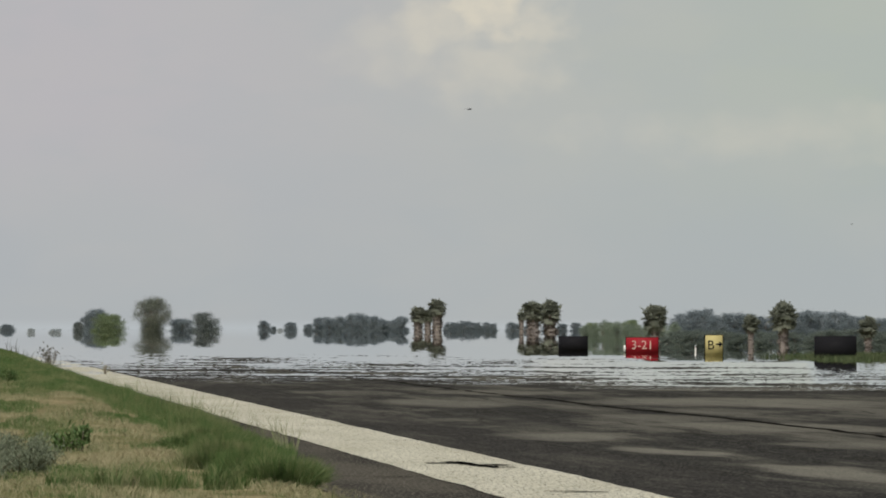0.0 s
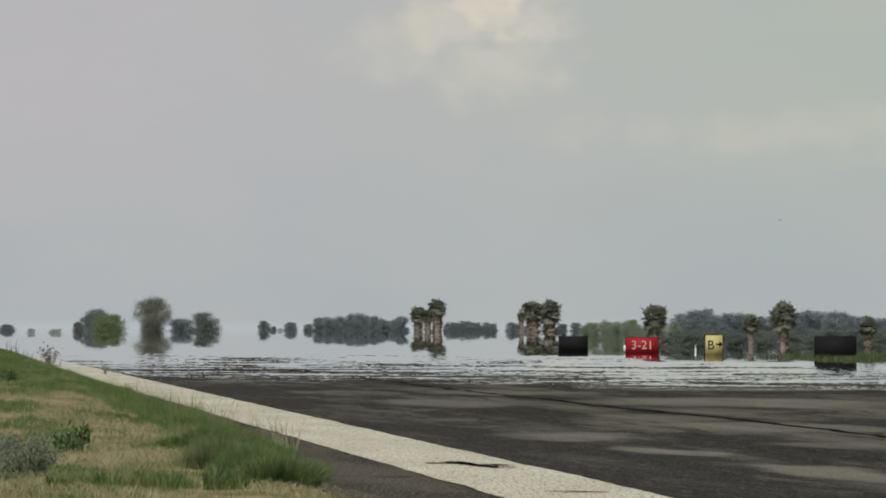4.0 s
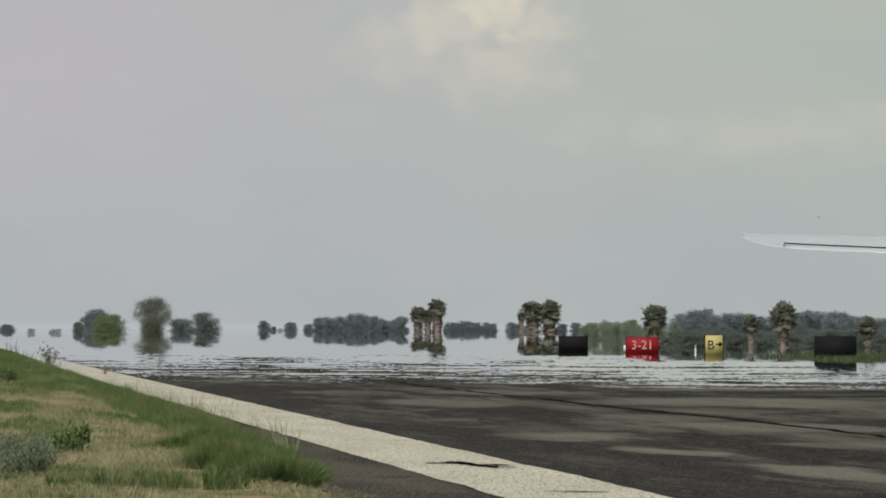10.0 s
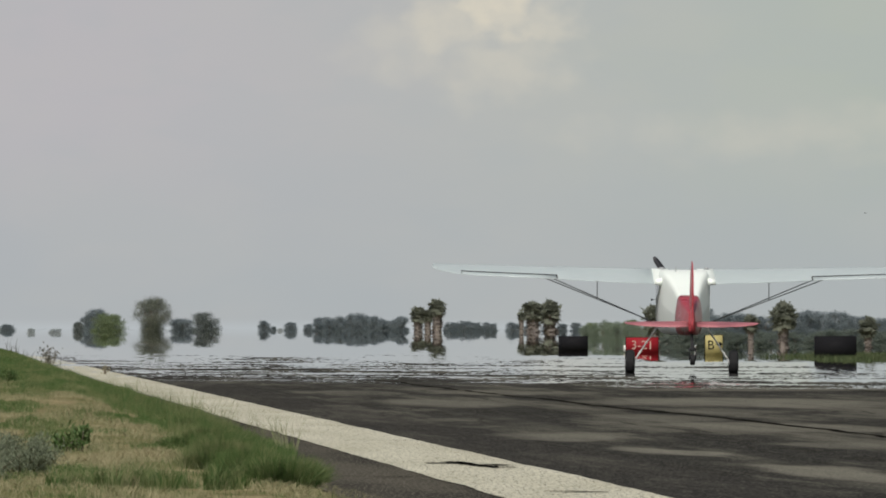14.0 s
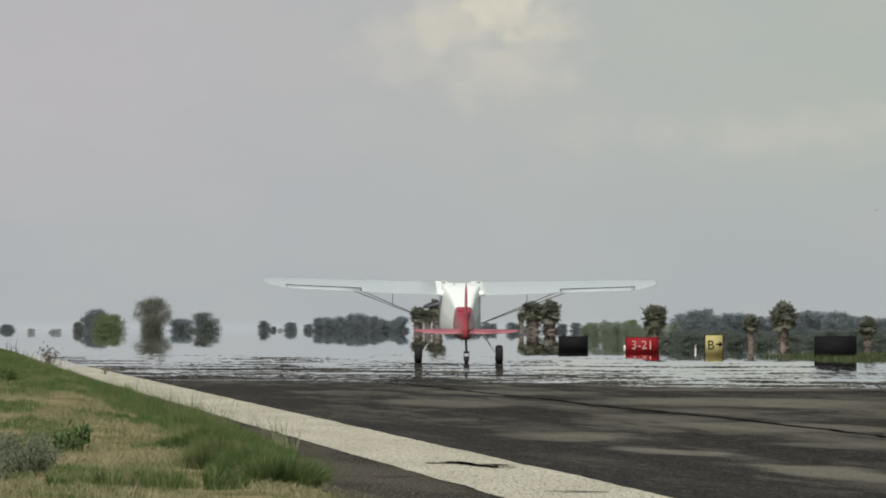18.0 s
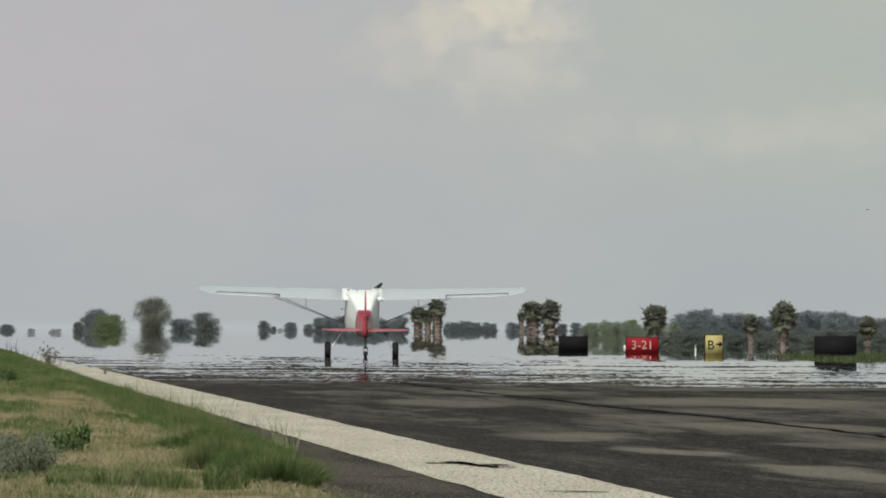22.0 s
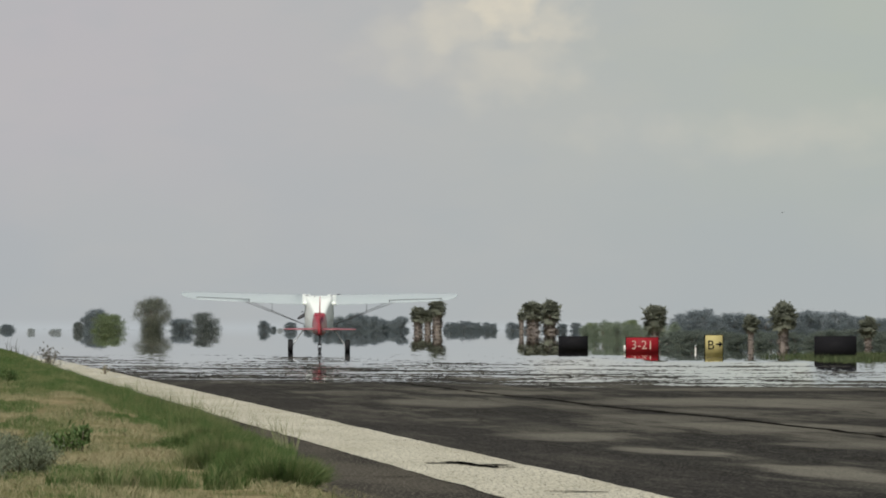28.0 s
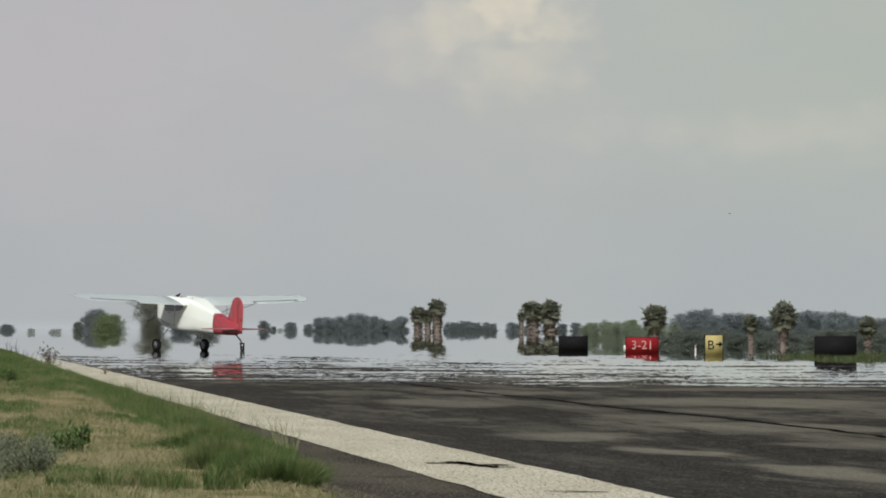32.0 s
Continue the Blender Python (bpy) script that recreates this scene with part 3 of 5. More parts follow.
def green_tall(x, y):
    d = rim_x(y) - x
    h = 0.065 + 0.085 * smooth(0.0, 0.35, d) * smooth(1.3, 0.5, d)
    h *= max(0.3, 0.8 + 0.6 * noise.noise((x * 1.5, y * 0.2, 9)) + 0.9 * noise.noise((x * 6.0, y * 0.75, 4)))
    h *= 1 - 0.25 * smooth(90, 70, y)
    return max(0.03, h * (1 - 0.35 * smooth(110, 190, y)) * (0.45 + 0.55 * smooth(57.5, 60, y)))


verge(1000000, 3, 46, 275, green_keep, green_tall, 0.0025, 0.9, GREEN_BLADE, "green_grass", "green grass thick along the pavement edge")
verge(260000, 4, 46, 275, lambda x, y: 0.12 + 0.7 * smooth(-0.3, 0.25, noise.noise((x * 2.0, y * 0.22, 12))) if x < rim_x(y) - 0.2 * smooth(58, 63, y) - 2.6 * smooth(105, 145, y) else 0.0,
      lambda x, y: 0.045 + 0.05 * noise.noise((x, y * 0.2, 4)), 0.003, 2.0, DRY_BLADE, "dry_grass", "short straw-coloured dry grass on bare earth")


def tuft(x, y, h, r, n, material, name, label, category, seed, lean=0.7, width=0.008, group=""):
    """A clump of blades or leaves that springs from one root."""
    rng = np.random.default_rng(seed)
    a, q = rng.uniform(0, 2 * np.pi, n), r * np.sqrt(rng.uniform(0, 1, n))
    roots = np.column_stack([np.cos(a) * q, np.sin(a) * q, np.zeros(n)])
    hh = h * rng.uniform(0.5, 1.1, n) * (1 - 0.4 * q / r)
    ob = blades(name, roots, hh, np.full(n, width), rng.uniform(0.1, lean, n), material, label, category, seed, (x, y, bank(x, y) - 0.025))
    return tagged(ob, group=group)


def bush(x, y, h, r, n, leaf, name, label, category, seed, size=0.02):
    """A shrub: stems from one root under a loose cloud of small leaves."""
    rng = np.random.default_rng(seed)
    ob = thing(name, label, category, at=(x, y, bank(x, y) - 0.03))
    bm = bmesh.new()
    tips = []
    for i in range(14):
        a, k = rng.uniform(0, 6.28), rng.uniform(0.3, 0.95)
        tip = (math.cos(a) * r * k, math.sin(a) * r * k, h * rng.uniform(0.55, 0.95))
        tips.append(tip)
        tube(bm, (0, 0, 0), tip, 0.006, 0.002, 5)
    part("stem", bm, DRY_STEM, ob)
    c = np.array(tips)[rng.integers(0, 14, n)] * rng.uniform(0.35, 1.05, n)[:, None]
    c += rng.normal(0, 0.12 * h, (n, 3))
    c[:, 2] = np.maximum(0.005, c[:, 2])
    blades("foliage", c, np.full(n, size) * rng.uniform(0.6, 1.6, n), np.full(n, size * 0.6), rng.uniform(0.3, 1.4, n), leaf, "", "", seed, None, ob)
    return ob


def leaf_cloud(name, centres, radii, n, size, material, parent, seed, fray=0.0, ruffle=0.3):
    """Many small leaf quads spread through a set of lobes, denser to the outside."""
    rng = np.random.default_rng(seed)
    centres, radii = np.array(centres), np.array(radii)
    w = radii[:, 0] * radii[:, 2]
    pick = rng.choice(len(centres), n, p=w / w.sum())
    v = rng.normal(0, 1, (n, 3))
    v /= np.linalg.norm(v, axis=1)[:, None]
    c = centres[pick] + v * radii[pick] * (rng.uniform(0.25, 1, n) ** 0.45)[:, None] * (1 + rng.normal(0, 0.09, n))[:, None]
    c += rng.normal(0, 1, (n, 3)) * fray * np.array([1, 1, 0.8])
    nv = v + rng.normal(0, ruffle, (n, 3))
    nv /= np.linalg.norm(nv, axis=1)[:, None]
    t1 = np.cross(nv, rng.normal(0, 1, (n, 3)))
    t1 /= np.linalg.norm(t1, axis=1)[:, None]
    t2 = np.cross(nv, t1)
    s = size * rng.uniform(0.5, 1.3, n)[:, None]
    co = np.stack([c - t1 * s, c + t2 * s * 0.7, c + t1 * s, c - t2 * s * 0.7], 1).reshape(-1, 3)
    me = bpy.data.meshes.new(name)
    me.from_pydata(co.tolist(), [], (np.arange(n)[:, None] * 4 + np.arange(4)).tolist())
    me.materials.append(material)
    ob = new(name, me)
    ob.parent = parent
    return ob


def make_tree(h, w, leaf, label, seed, lobes=30, leaves=15000, low=-0.06, foot=0.84, lump=1.0, size=1.0, bark=BARK):
    """A broad tree: tapered trunk, limbs, and a crown of leaf clumps with gaps."""
    rng = random.Random(seed)
    ob = thing("tree", label, "tree")
    bm = bmesh.new()
    tube(bm, (0, 0, 0), (0.02 * w, 0, 0.45 * h), 0.035 * h, 0.02 * h, 9)
    cs, rs = [], []
    for i in range(lobes):
        a, k = rng.uniform(0, 6.283), math.sqrt(rng.uniform(0, 1))
        z = h * (low + (0.88 - 0.02 * lump - low) * ((i + rng.uniform(0, 1)) / lobes))
        room = math.sqrt(max(0.1, 1 - max(0, (z / h - 0.40) / 0.56) ** 2)) * (foot + (1 - foot) * smooth(0.0, 0.4, z / h))
        c = (math.cos(a) * k * w * 0.34 * room, math.sin(a) * k * w * 0.34 * room, z)
        r = rng.uniform(0.13, 0.22) * lump
        cs.append(c), rs.append((w * r, w * r, h * r * 0.8))
        tube(bm, (0, 0, h * rng.uniform(0.05, 0.25)), c, 0.008 * h, 0.003 * h, 5)
    for i in range(9):
        a = 6.283 * i / 9 + rng.uniform(-0.2, 0.2)
        r = rng.uniform(0.13, 0.19) * lump
        cs.append((math.cos(a) * w * 0.34 * foot, math.sin(a) * w * 0.34 * foot, h * rng.uniform(-0.02, 0.16))), rs.append((w * r, w * r, h * r * 0.8))
    part("trunk", bm, bark, ob)
    leaf_cloud("crown", cs, rs, leaves, size * (0.010 * (h + w) / 2 + 0.002 * min(h, w)), leaf, ob, seed, 0.042 * (h + w) / 2)
    return ob


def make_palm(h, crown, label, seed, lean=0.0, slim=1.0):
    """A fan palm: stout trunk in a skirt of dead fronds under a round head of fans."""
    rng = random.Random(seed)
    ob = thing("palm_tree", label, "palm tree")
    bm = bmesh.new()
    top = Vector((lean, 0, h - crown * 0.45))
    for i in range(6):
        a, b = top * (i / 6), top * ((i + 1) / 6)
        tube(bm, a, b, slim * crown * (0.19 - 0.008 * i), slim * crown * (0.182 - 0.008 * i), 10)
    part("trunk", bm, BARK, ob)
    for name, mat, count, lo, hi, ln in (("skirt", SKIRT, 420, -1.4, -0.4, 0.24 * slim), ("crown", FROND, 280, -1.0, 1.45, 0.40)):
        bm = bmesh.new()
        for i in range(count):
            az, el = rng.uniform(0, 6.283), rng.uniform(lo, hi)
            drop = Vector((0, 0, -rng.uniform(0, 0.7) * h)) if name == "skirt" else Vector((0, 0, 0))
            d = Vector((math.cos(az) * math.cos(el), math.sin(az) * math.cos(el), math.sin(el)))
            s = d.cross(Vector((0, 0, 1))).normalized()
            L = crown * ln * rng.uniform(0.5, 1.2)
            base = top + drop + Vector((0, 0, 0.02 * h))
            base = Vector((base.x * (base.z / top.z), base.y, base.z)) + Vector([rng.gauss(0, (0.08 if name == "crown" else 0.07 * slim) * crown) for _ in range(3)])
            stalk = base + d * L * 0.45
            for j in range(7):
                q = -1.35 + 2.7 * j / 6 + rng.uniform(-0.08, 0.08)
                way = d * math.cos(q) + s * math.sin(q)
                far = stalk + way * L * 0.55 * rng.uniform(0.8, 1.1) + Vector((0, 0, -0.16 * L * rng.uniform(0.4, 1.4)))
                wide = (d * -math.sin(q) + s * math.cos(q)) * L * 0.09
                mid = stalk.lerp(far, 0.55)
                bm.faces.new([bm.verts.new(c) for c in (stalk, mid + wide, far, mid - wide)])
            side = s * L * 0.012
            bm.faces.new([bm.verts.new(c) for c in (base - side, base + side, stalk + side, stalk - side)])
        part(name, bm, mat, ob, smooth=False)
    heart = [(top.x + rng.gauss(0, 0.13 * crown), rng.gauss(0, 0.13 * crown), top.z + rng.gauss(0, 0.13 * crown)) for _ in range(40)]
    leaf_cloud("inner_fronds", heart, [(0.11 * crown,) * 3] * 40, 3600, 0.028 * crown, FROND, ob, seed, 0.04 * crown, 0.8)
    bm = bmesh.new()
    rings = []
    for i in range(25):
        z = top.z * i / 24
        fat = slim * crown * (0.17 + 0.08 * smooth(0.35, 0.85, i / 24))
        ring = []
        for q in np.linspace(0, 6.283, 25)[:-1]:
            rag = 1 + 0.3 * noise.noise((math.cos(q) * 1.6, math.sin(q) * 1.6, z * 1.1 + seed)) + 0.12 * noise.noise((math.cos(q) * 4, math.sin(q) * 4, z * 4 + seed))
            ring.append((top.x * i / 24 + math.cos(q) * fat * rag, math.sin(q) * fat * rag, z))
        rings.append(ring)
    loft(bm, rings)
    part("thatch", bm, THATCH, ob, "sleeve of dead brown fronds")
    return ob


def rise(d, up_mrad):
    """Height at distance d of what stands up_mrad above the level line."""
    return EYE[2] + d * up_mrad / 1000


def stand(ob, mrad, d, turn=0, scale=(1, 1, 1)):
    x, y = spot(mrad, d)
    ob.scale = scale
    ob.matrix_basis = pose(x, y, -0.02, 0, 0, turn) @ Matrix.Diagonal((*scale, 1))
    return ob


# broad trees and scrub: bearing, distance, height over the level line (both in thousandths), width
TREES = {"haze-paled green": (LEAF_GREEN, "haze-paled green broad-leaved tree on the plain", [
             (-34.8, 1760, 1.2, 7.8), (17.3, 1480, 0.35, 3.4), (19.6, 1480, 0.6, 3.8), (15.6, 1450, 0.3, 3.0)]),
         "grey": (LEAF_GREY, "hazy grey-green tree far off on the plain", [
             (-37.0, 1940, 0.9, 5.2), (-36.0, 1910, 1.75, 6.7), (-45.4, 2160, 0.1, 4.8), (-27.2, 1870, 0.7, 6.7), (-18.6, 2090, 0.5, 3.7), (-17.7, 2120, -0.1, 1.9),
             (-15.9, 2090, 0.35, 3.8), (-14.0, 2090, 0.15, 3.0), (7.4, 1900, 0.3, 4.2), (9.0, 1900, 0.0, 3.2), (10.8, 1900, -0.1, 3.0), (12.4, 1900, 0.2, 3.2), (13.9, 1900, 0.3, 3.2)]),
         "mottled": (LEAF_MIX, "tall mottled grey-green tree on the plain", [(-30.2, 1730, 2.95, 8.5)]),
         "faint": (LEAF_FAINT, "small far shrub with haze-paled leaves", [(-42.9, 1350, -0.3, 1.6), (-40.4, 1350, -0.34, 2.4), (-17.0, 1900, -0.3, 1.6)]),
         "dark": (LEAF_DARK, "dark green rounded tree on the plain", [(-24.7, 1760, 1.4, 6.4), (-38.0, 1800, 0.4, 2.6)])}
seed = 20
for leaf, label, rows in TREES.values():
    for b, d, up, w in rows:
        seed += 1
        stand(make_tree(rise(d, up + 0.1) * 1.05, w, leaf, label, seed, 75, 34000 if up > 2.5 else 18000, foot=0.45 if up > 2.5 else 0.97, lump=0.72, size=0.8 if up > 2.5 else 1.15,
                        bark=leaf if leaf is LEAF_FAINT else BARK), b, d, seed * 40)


def grove(rows, leaf, label, group, seed, d0, spread, step=0.72, slim=1.0):
    """A row of trees along bearings whose tops follow rows of (bearing, height over the level line)."""
    rng = random.Random(seed)
    masters, used, b = [], 0, rows[0][0]
    while b < rows[-1][0]:
        for (b0, u0), (b1, u1) in zip(rows, rows[1:]):
            if b0 <= b <= b1:
                up = u0 + (u1 - u0) * (b - b0) / (b1 - b0)
        d = d0 + rng.uniform(-spread, spread)
        h = max(0.3, rise(d, up + rng.uniform(-0.28, 0.14)) * 1.07)
        w = slim * max(min(2.2, 2 * h), min(h * 1.35, 6.0)) * rng.uniform(0.75, 1.3)
        if used < 5:
            masters.append(make_tree(1.0, 1.0, leaf, label, seed + used, 22 + 3 * used, 9000, -0.06, size=1.5))
        ob = masters[used] if used < 5 else copy_thing(masters[used % 5], Matrix())
        tagged(ob, group=group)
        stand(ob, b, d, rng.uniform(0, 360), (w, w, h))
        used += 1
        b += step * rng.uniform(0.75, 1.1) * w / d * 1000 * 0.5


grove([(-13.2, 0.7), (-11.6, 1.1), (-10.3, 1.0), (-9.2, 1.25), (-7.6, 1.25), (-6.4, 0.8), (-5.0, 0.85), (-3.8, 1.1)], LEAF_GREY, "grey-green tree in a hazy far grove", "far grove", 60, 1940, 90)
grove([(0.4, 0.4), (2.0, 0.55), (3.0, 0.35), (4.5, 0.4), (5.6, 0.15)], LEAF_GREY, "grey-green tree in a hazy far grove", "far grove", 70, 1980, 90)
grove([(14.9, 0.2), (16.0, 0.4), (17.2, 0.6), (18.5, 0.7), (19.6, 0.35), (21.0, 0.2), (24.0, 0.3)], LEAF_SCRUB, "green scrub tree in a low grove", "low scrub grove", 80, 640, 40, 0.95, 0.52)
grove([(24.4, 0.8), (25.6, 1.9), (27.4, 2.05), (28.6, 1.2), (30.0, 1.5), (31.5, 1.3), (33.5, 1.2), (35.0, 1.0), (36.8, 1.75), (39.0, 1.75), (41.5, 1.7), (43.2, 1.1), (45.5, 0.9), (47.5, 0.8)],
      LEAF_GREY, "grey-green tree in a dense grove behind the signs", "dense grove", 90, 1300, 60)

# brush added to fill the band where the grove's dark mirage reflection falls
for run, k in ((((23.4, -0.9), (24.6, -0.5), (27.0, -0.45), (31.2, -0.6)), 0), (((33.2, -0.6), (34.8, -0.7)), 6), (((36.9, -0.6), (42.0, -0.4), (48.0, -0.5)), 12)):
    grove(list(run), LEAF_BRUSH, "low brush added for the grove's mirage reflection", "low brush beyond the signs", 100 + k, 450, 18, 0.8)

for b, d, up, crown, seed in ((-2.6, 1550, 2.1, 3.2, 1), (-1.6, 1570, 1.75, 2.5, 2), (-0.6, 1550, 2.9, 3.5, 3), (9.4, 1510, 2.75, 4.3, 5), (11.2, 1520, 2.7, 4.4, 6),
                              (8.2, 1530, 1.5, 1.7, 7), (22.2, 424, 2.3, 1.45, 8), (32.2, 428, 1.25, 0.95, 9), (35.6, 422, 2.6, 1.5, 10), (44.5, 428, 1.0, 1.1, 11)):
    # rows under 500 m: far palms scaled down and set near, among the brush
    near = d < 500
    stand(make_palm(rise(d, up), crown, "far fan palm with a brown trunk, built small and near" if near else "fan palm with a skirt of dead brown fronds", 100 + seed, slim=0.68 if near else 1.0), b, d, seed * 31)

def tussock(x, y, h, r, n, seed):
    """A dome of fine grass blades that fan out from one dense root."""
    rng = np.random.default_rng(seed)
    a, q = rng.uniform(0, 2 * np.pi, n), np.sqrt(rng.uniform(0, 1, n))
    roots = np.column_stack([np.cos(a) * q * r * 0.75, np.sin(a) * q * r * 0.75, np.zeros(n)])
    hh = h * np.sqrt(1.05 - 0.75 * q * q) * rng.uniform(0.35, 1.1, n)
    out = (0.3 + q) * r * 0.45 / hh * rng.uniform(0.3, 1.3, n)
    ob = blades("grass_tussock", roots, hh, 0.0032 * rng.uniform(0.6, 1.5, n), out, GREEN_BLADE, "rounded tussock of fine green grass beside the pavement", "grass tussock", seed,
                (x, y, bank(x, y) - 0.03), None, a + rng.normal(0, 1.1, n))
    return tagged(ob, group="grass tussocks along the pavement")


for x, y, h, r, n in ((2.26, 58.2, 0.23, 0.28, 4200), (2.06, 59.6, 0.20, 0.22, 2600), (2.44, 59.9, 0.20, 0.21, 2300), (2.18, 61.6, 0.24, 0.24, 4500), (1.96, 63.4, 0.17, 0.20, 2600),
                      (2.34, 63.9, 0.19, 0.20, 3000), (2.14, 66.2, 0.22, 0.24, 4000), (2.42, 67.8, 0.18, 0.20, 2600), (2.30, 71.0, 0.22, 0.25, 3600), (2.08, 72.5, 0.15, 0.22, 2200),
                      (2.56, 74.4, 0.18, 0.22, 2600), (2.44, 78.5, 0.21, 0.26, 3200), (2.66, 82.0, 0.17, 0.22, 2400), (2.52, 87.0, 0.20, 0.26, 2800), (2.78, 92.0, 0.17, 0.24, 2200), (2.62, 99.0, 0.20, 0.28, 2400)):
    tussock(x, y, h, r, n, int(y * 10))

# plants on the verge
for x, y, h, r, n, k in ((0.98, 56.4, 0.15, 0.20, 420, 31), (1.30, 55.7, 0.21, 0.26, 760, 32), (1.56, 56.6, 0.13, 0.14, 260, 41), (1.84, 56.0, 0.21, 0.14, 440, 33)):
    tuft(x, y, h, r, n, GREEN_BLADE, "grass_tuft", "spiky green grass tuft on dry ground", "grass tuft", k, 0.9, 0.0045, "grass tufts on the verge")
bush(1.14, 71.3, 0.14, 0.12, 420, WEED_LEAF, "weed", "dark green leafy weed on dry earth", "weed", 34, 0.026)
bush(1.28, 71.6, 0.19, 0.10, 420, WEED_LEAF, "weed", "dark green upright weed on dry earth", "weed", 39, 0.030)
bush(0.70, 60.0, 0.25, 0.32, 9000, SAGE_LEAF, "sagebrush", "grey-green sagebrush on the verge", "shrub", 35, 0.012)
bush(0.46, 58.4, 0.25, 0.30, 9000, SAGE_LEAF, "sagebrush", "grey-green sagebrush on the verge", "shrub", 36, 0.012)
bush(1.27, 124, 0.16, 0.14, 900, WEED_LEAF, "weed", "dark green leafy weed on dry earth", "weed", 37, 0.03)
bush(3.38, 232, 0.56, 0.30, 150, BROWN_LEAF, "weed", "tall sparse dry weed at the pavement edge", "weed", 38, 0.05)

# thin seed stalks that stand over the rim of the grass and nod towards the pavement
rng = np.random.default_rng(17)
n = 420
ys = 74 * (140 / 74) ** rng.uniform(0, 1, n)
xs = np.array([rim_x(y) for y in ys]) - 0.5 * rng.uniform(0, 1, n) ** 2
stalks = blades("seed_stalks", np.column_stack([xs, ys, ground_z(np.column_stack([xs, ys]))]), rng.uniform(0.14, 0.36, n), np.full(n, 0.0042), rng.uniform(0.2, 0.8, n), STALK, "thin pale grass stalks gone to seed at the pavement edge", "grass", 17)

# wispy seed heads on the crest of the bank, and a dry wisp in the painted line
n = 90
ys = rng.uniform(185, 232, n)
xs = ys * (HEADING - rng.uniform(0.0395, 0.0455, n))
blades("seed_heads", np.column_stack([xs, ys, ground_z(np.column_stack([xs, ys]))]), rng.uniform(0.12, 0.34, n), np.full(n, 0.012), rng.uniform(0.1, 0.6, n), BROWN_LEAF, "wispy brown seed heads on the crest of the bank", "grass", 18)
bush(3.93, 193, 0.27, 0.07, 36, DRY_BLADE, "weed", "pale dry wisp of weed in the painted line", "weed", 40, 0.035)

# taller grass round the signs across the runway
rng = np.random.default_rng(9)
n = 26000
p = np.column_stack([rng.uniform(25.2, 36, n), rng.uniform(258, 312, n)])
p = p[p[:, 0] > p[:, 1] * (HEADING + 0.0385) + rng.normal(0, 0.8, n)]
n = len(p)
blades("field_grass", np.column_stack([p, np.zeros(n)]), rng.uniform(0.06, 0.20, n), np.full(n, 0.018), rng.uniform(0.2, 0.9, n), FIELD_BLADE, "green grass round the signs beside the runway", "grass", 9)

# ---- signs across the runway ----
BLACK = paint("black_sign_paint", (0.012, 0.012, 0.014), 0.85, grime=0.3, spec=0.1)
RED = paint("red_sign_paint", (0.26, 0.012, 0.02), 0.7, spec=0.2)
YELLOW = paint("yellow_sign_paint", (0.42, 0.365, 0.16), 0.7, spec=0.2)
WHITE = paint("white_lettering", (0.78, 0.76, 0.72), 0.5)
INK = paint("faded_lettering", (0.47, 0.31, 0.27), 0.6)
STEEL = paint("galvanised_steel", (0.38, 0.39, 0.40), 0.45, 0.8)


def letters(name, text, size, material, parent, at, depth=0.004):
    cu = bpy.data.curves.new(name, "FONT")
    cu.body, cu.size, cu.extrude, cu.align_x, cu.align_y = text, size, depth, "CENTER", "CENTER"
    tmp = bpy.data.objects.new(name, cu)
    scene.collection.objects.link(tmp)
    bpy.context.view_layer.update()
    me = bpy.data.meshes.new_from_object(tmp.evaluated_get(bpy.context.evaluated_depsgraph_get()))
    bpy.data.objects.remove(tmp)
    me.materials.clear()
    me.materials.append(material)
    ob = new(name, me)
    ob.parent = parent
    ob.matrix_basis = pose(*at, 90, 0, 0)
    return ob


def sign(mrad, d, width, top, face, label, text="", ink=None, turn=0, low=0.12, arrow=False):
    x, y = spot(mrad, d)
    ob = thing("airfield_sign", label, "sign", "signs beside the runway", (x, y, 0), turn)
    bm = bmesh.new()
    box(bm, -width / 2, width / 2, -0.09, 0.09, low, top, 0.015)
    part("cabinet", bm, BLACK, ob, "black metal sign cabinet")
    bm = bmesh.new()
    box(bm, -width / 2 + 0.02, width / 2 - 0.02, -0.102, -0.088, low + 0.02, top - 0.02, 0.004)
    part("face_panel", bm, face, ob)
    for k in range(3):
        bm = bmesh.new()
        lx = (k - 1) * width * 0.4
        tube(bm, (lx, 0, -0.02), (lx, 0, low + 0.02), 0.03, 0.03, 10)
        box(bm, lx - 0.06, lx + 0.06, -0.06, 0.06, -0.02, 0.02)
        part("leg", bm, STEEL, ob)
    if text:
        letters("lettering", text, (top - low) * (0.6 if arrow else 0.74), ink, ob, (-0.1 if arrow else 0, -0.106, (top + low) / 2))
    if arrow:
        bm = bmesh.new()
        zc = (top + low) / 2 + 0.04
        box(bm, 0.06, 0.19, -0.112, -0.103, zc - 0.025, zc + 0.025)
        vs = [bm.verts.new(c) for c in ((0.17, -0.112, zc + 0.10), (0.28, -0.112, zc), (0.17, -0.112, zc - 0.10))]
        bm.faces.new(vs)
        part("arrow", bm, ink, ob, smooth=False)
    return ob


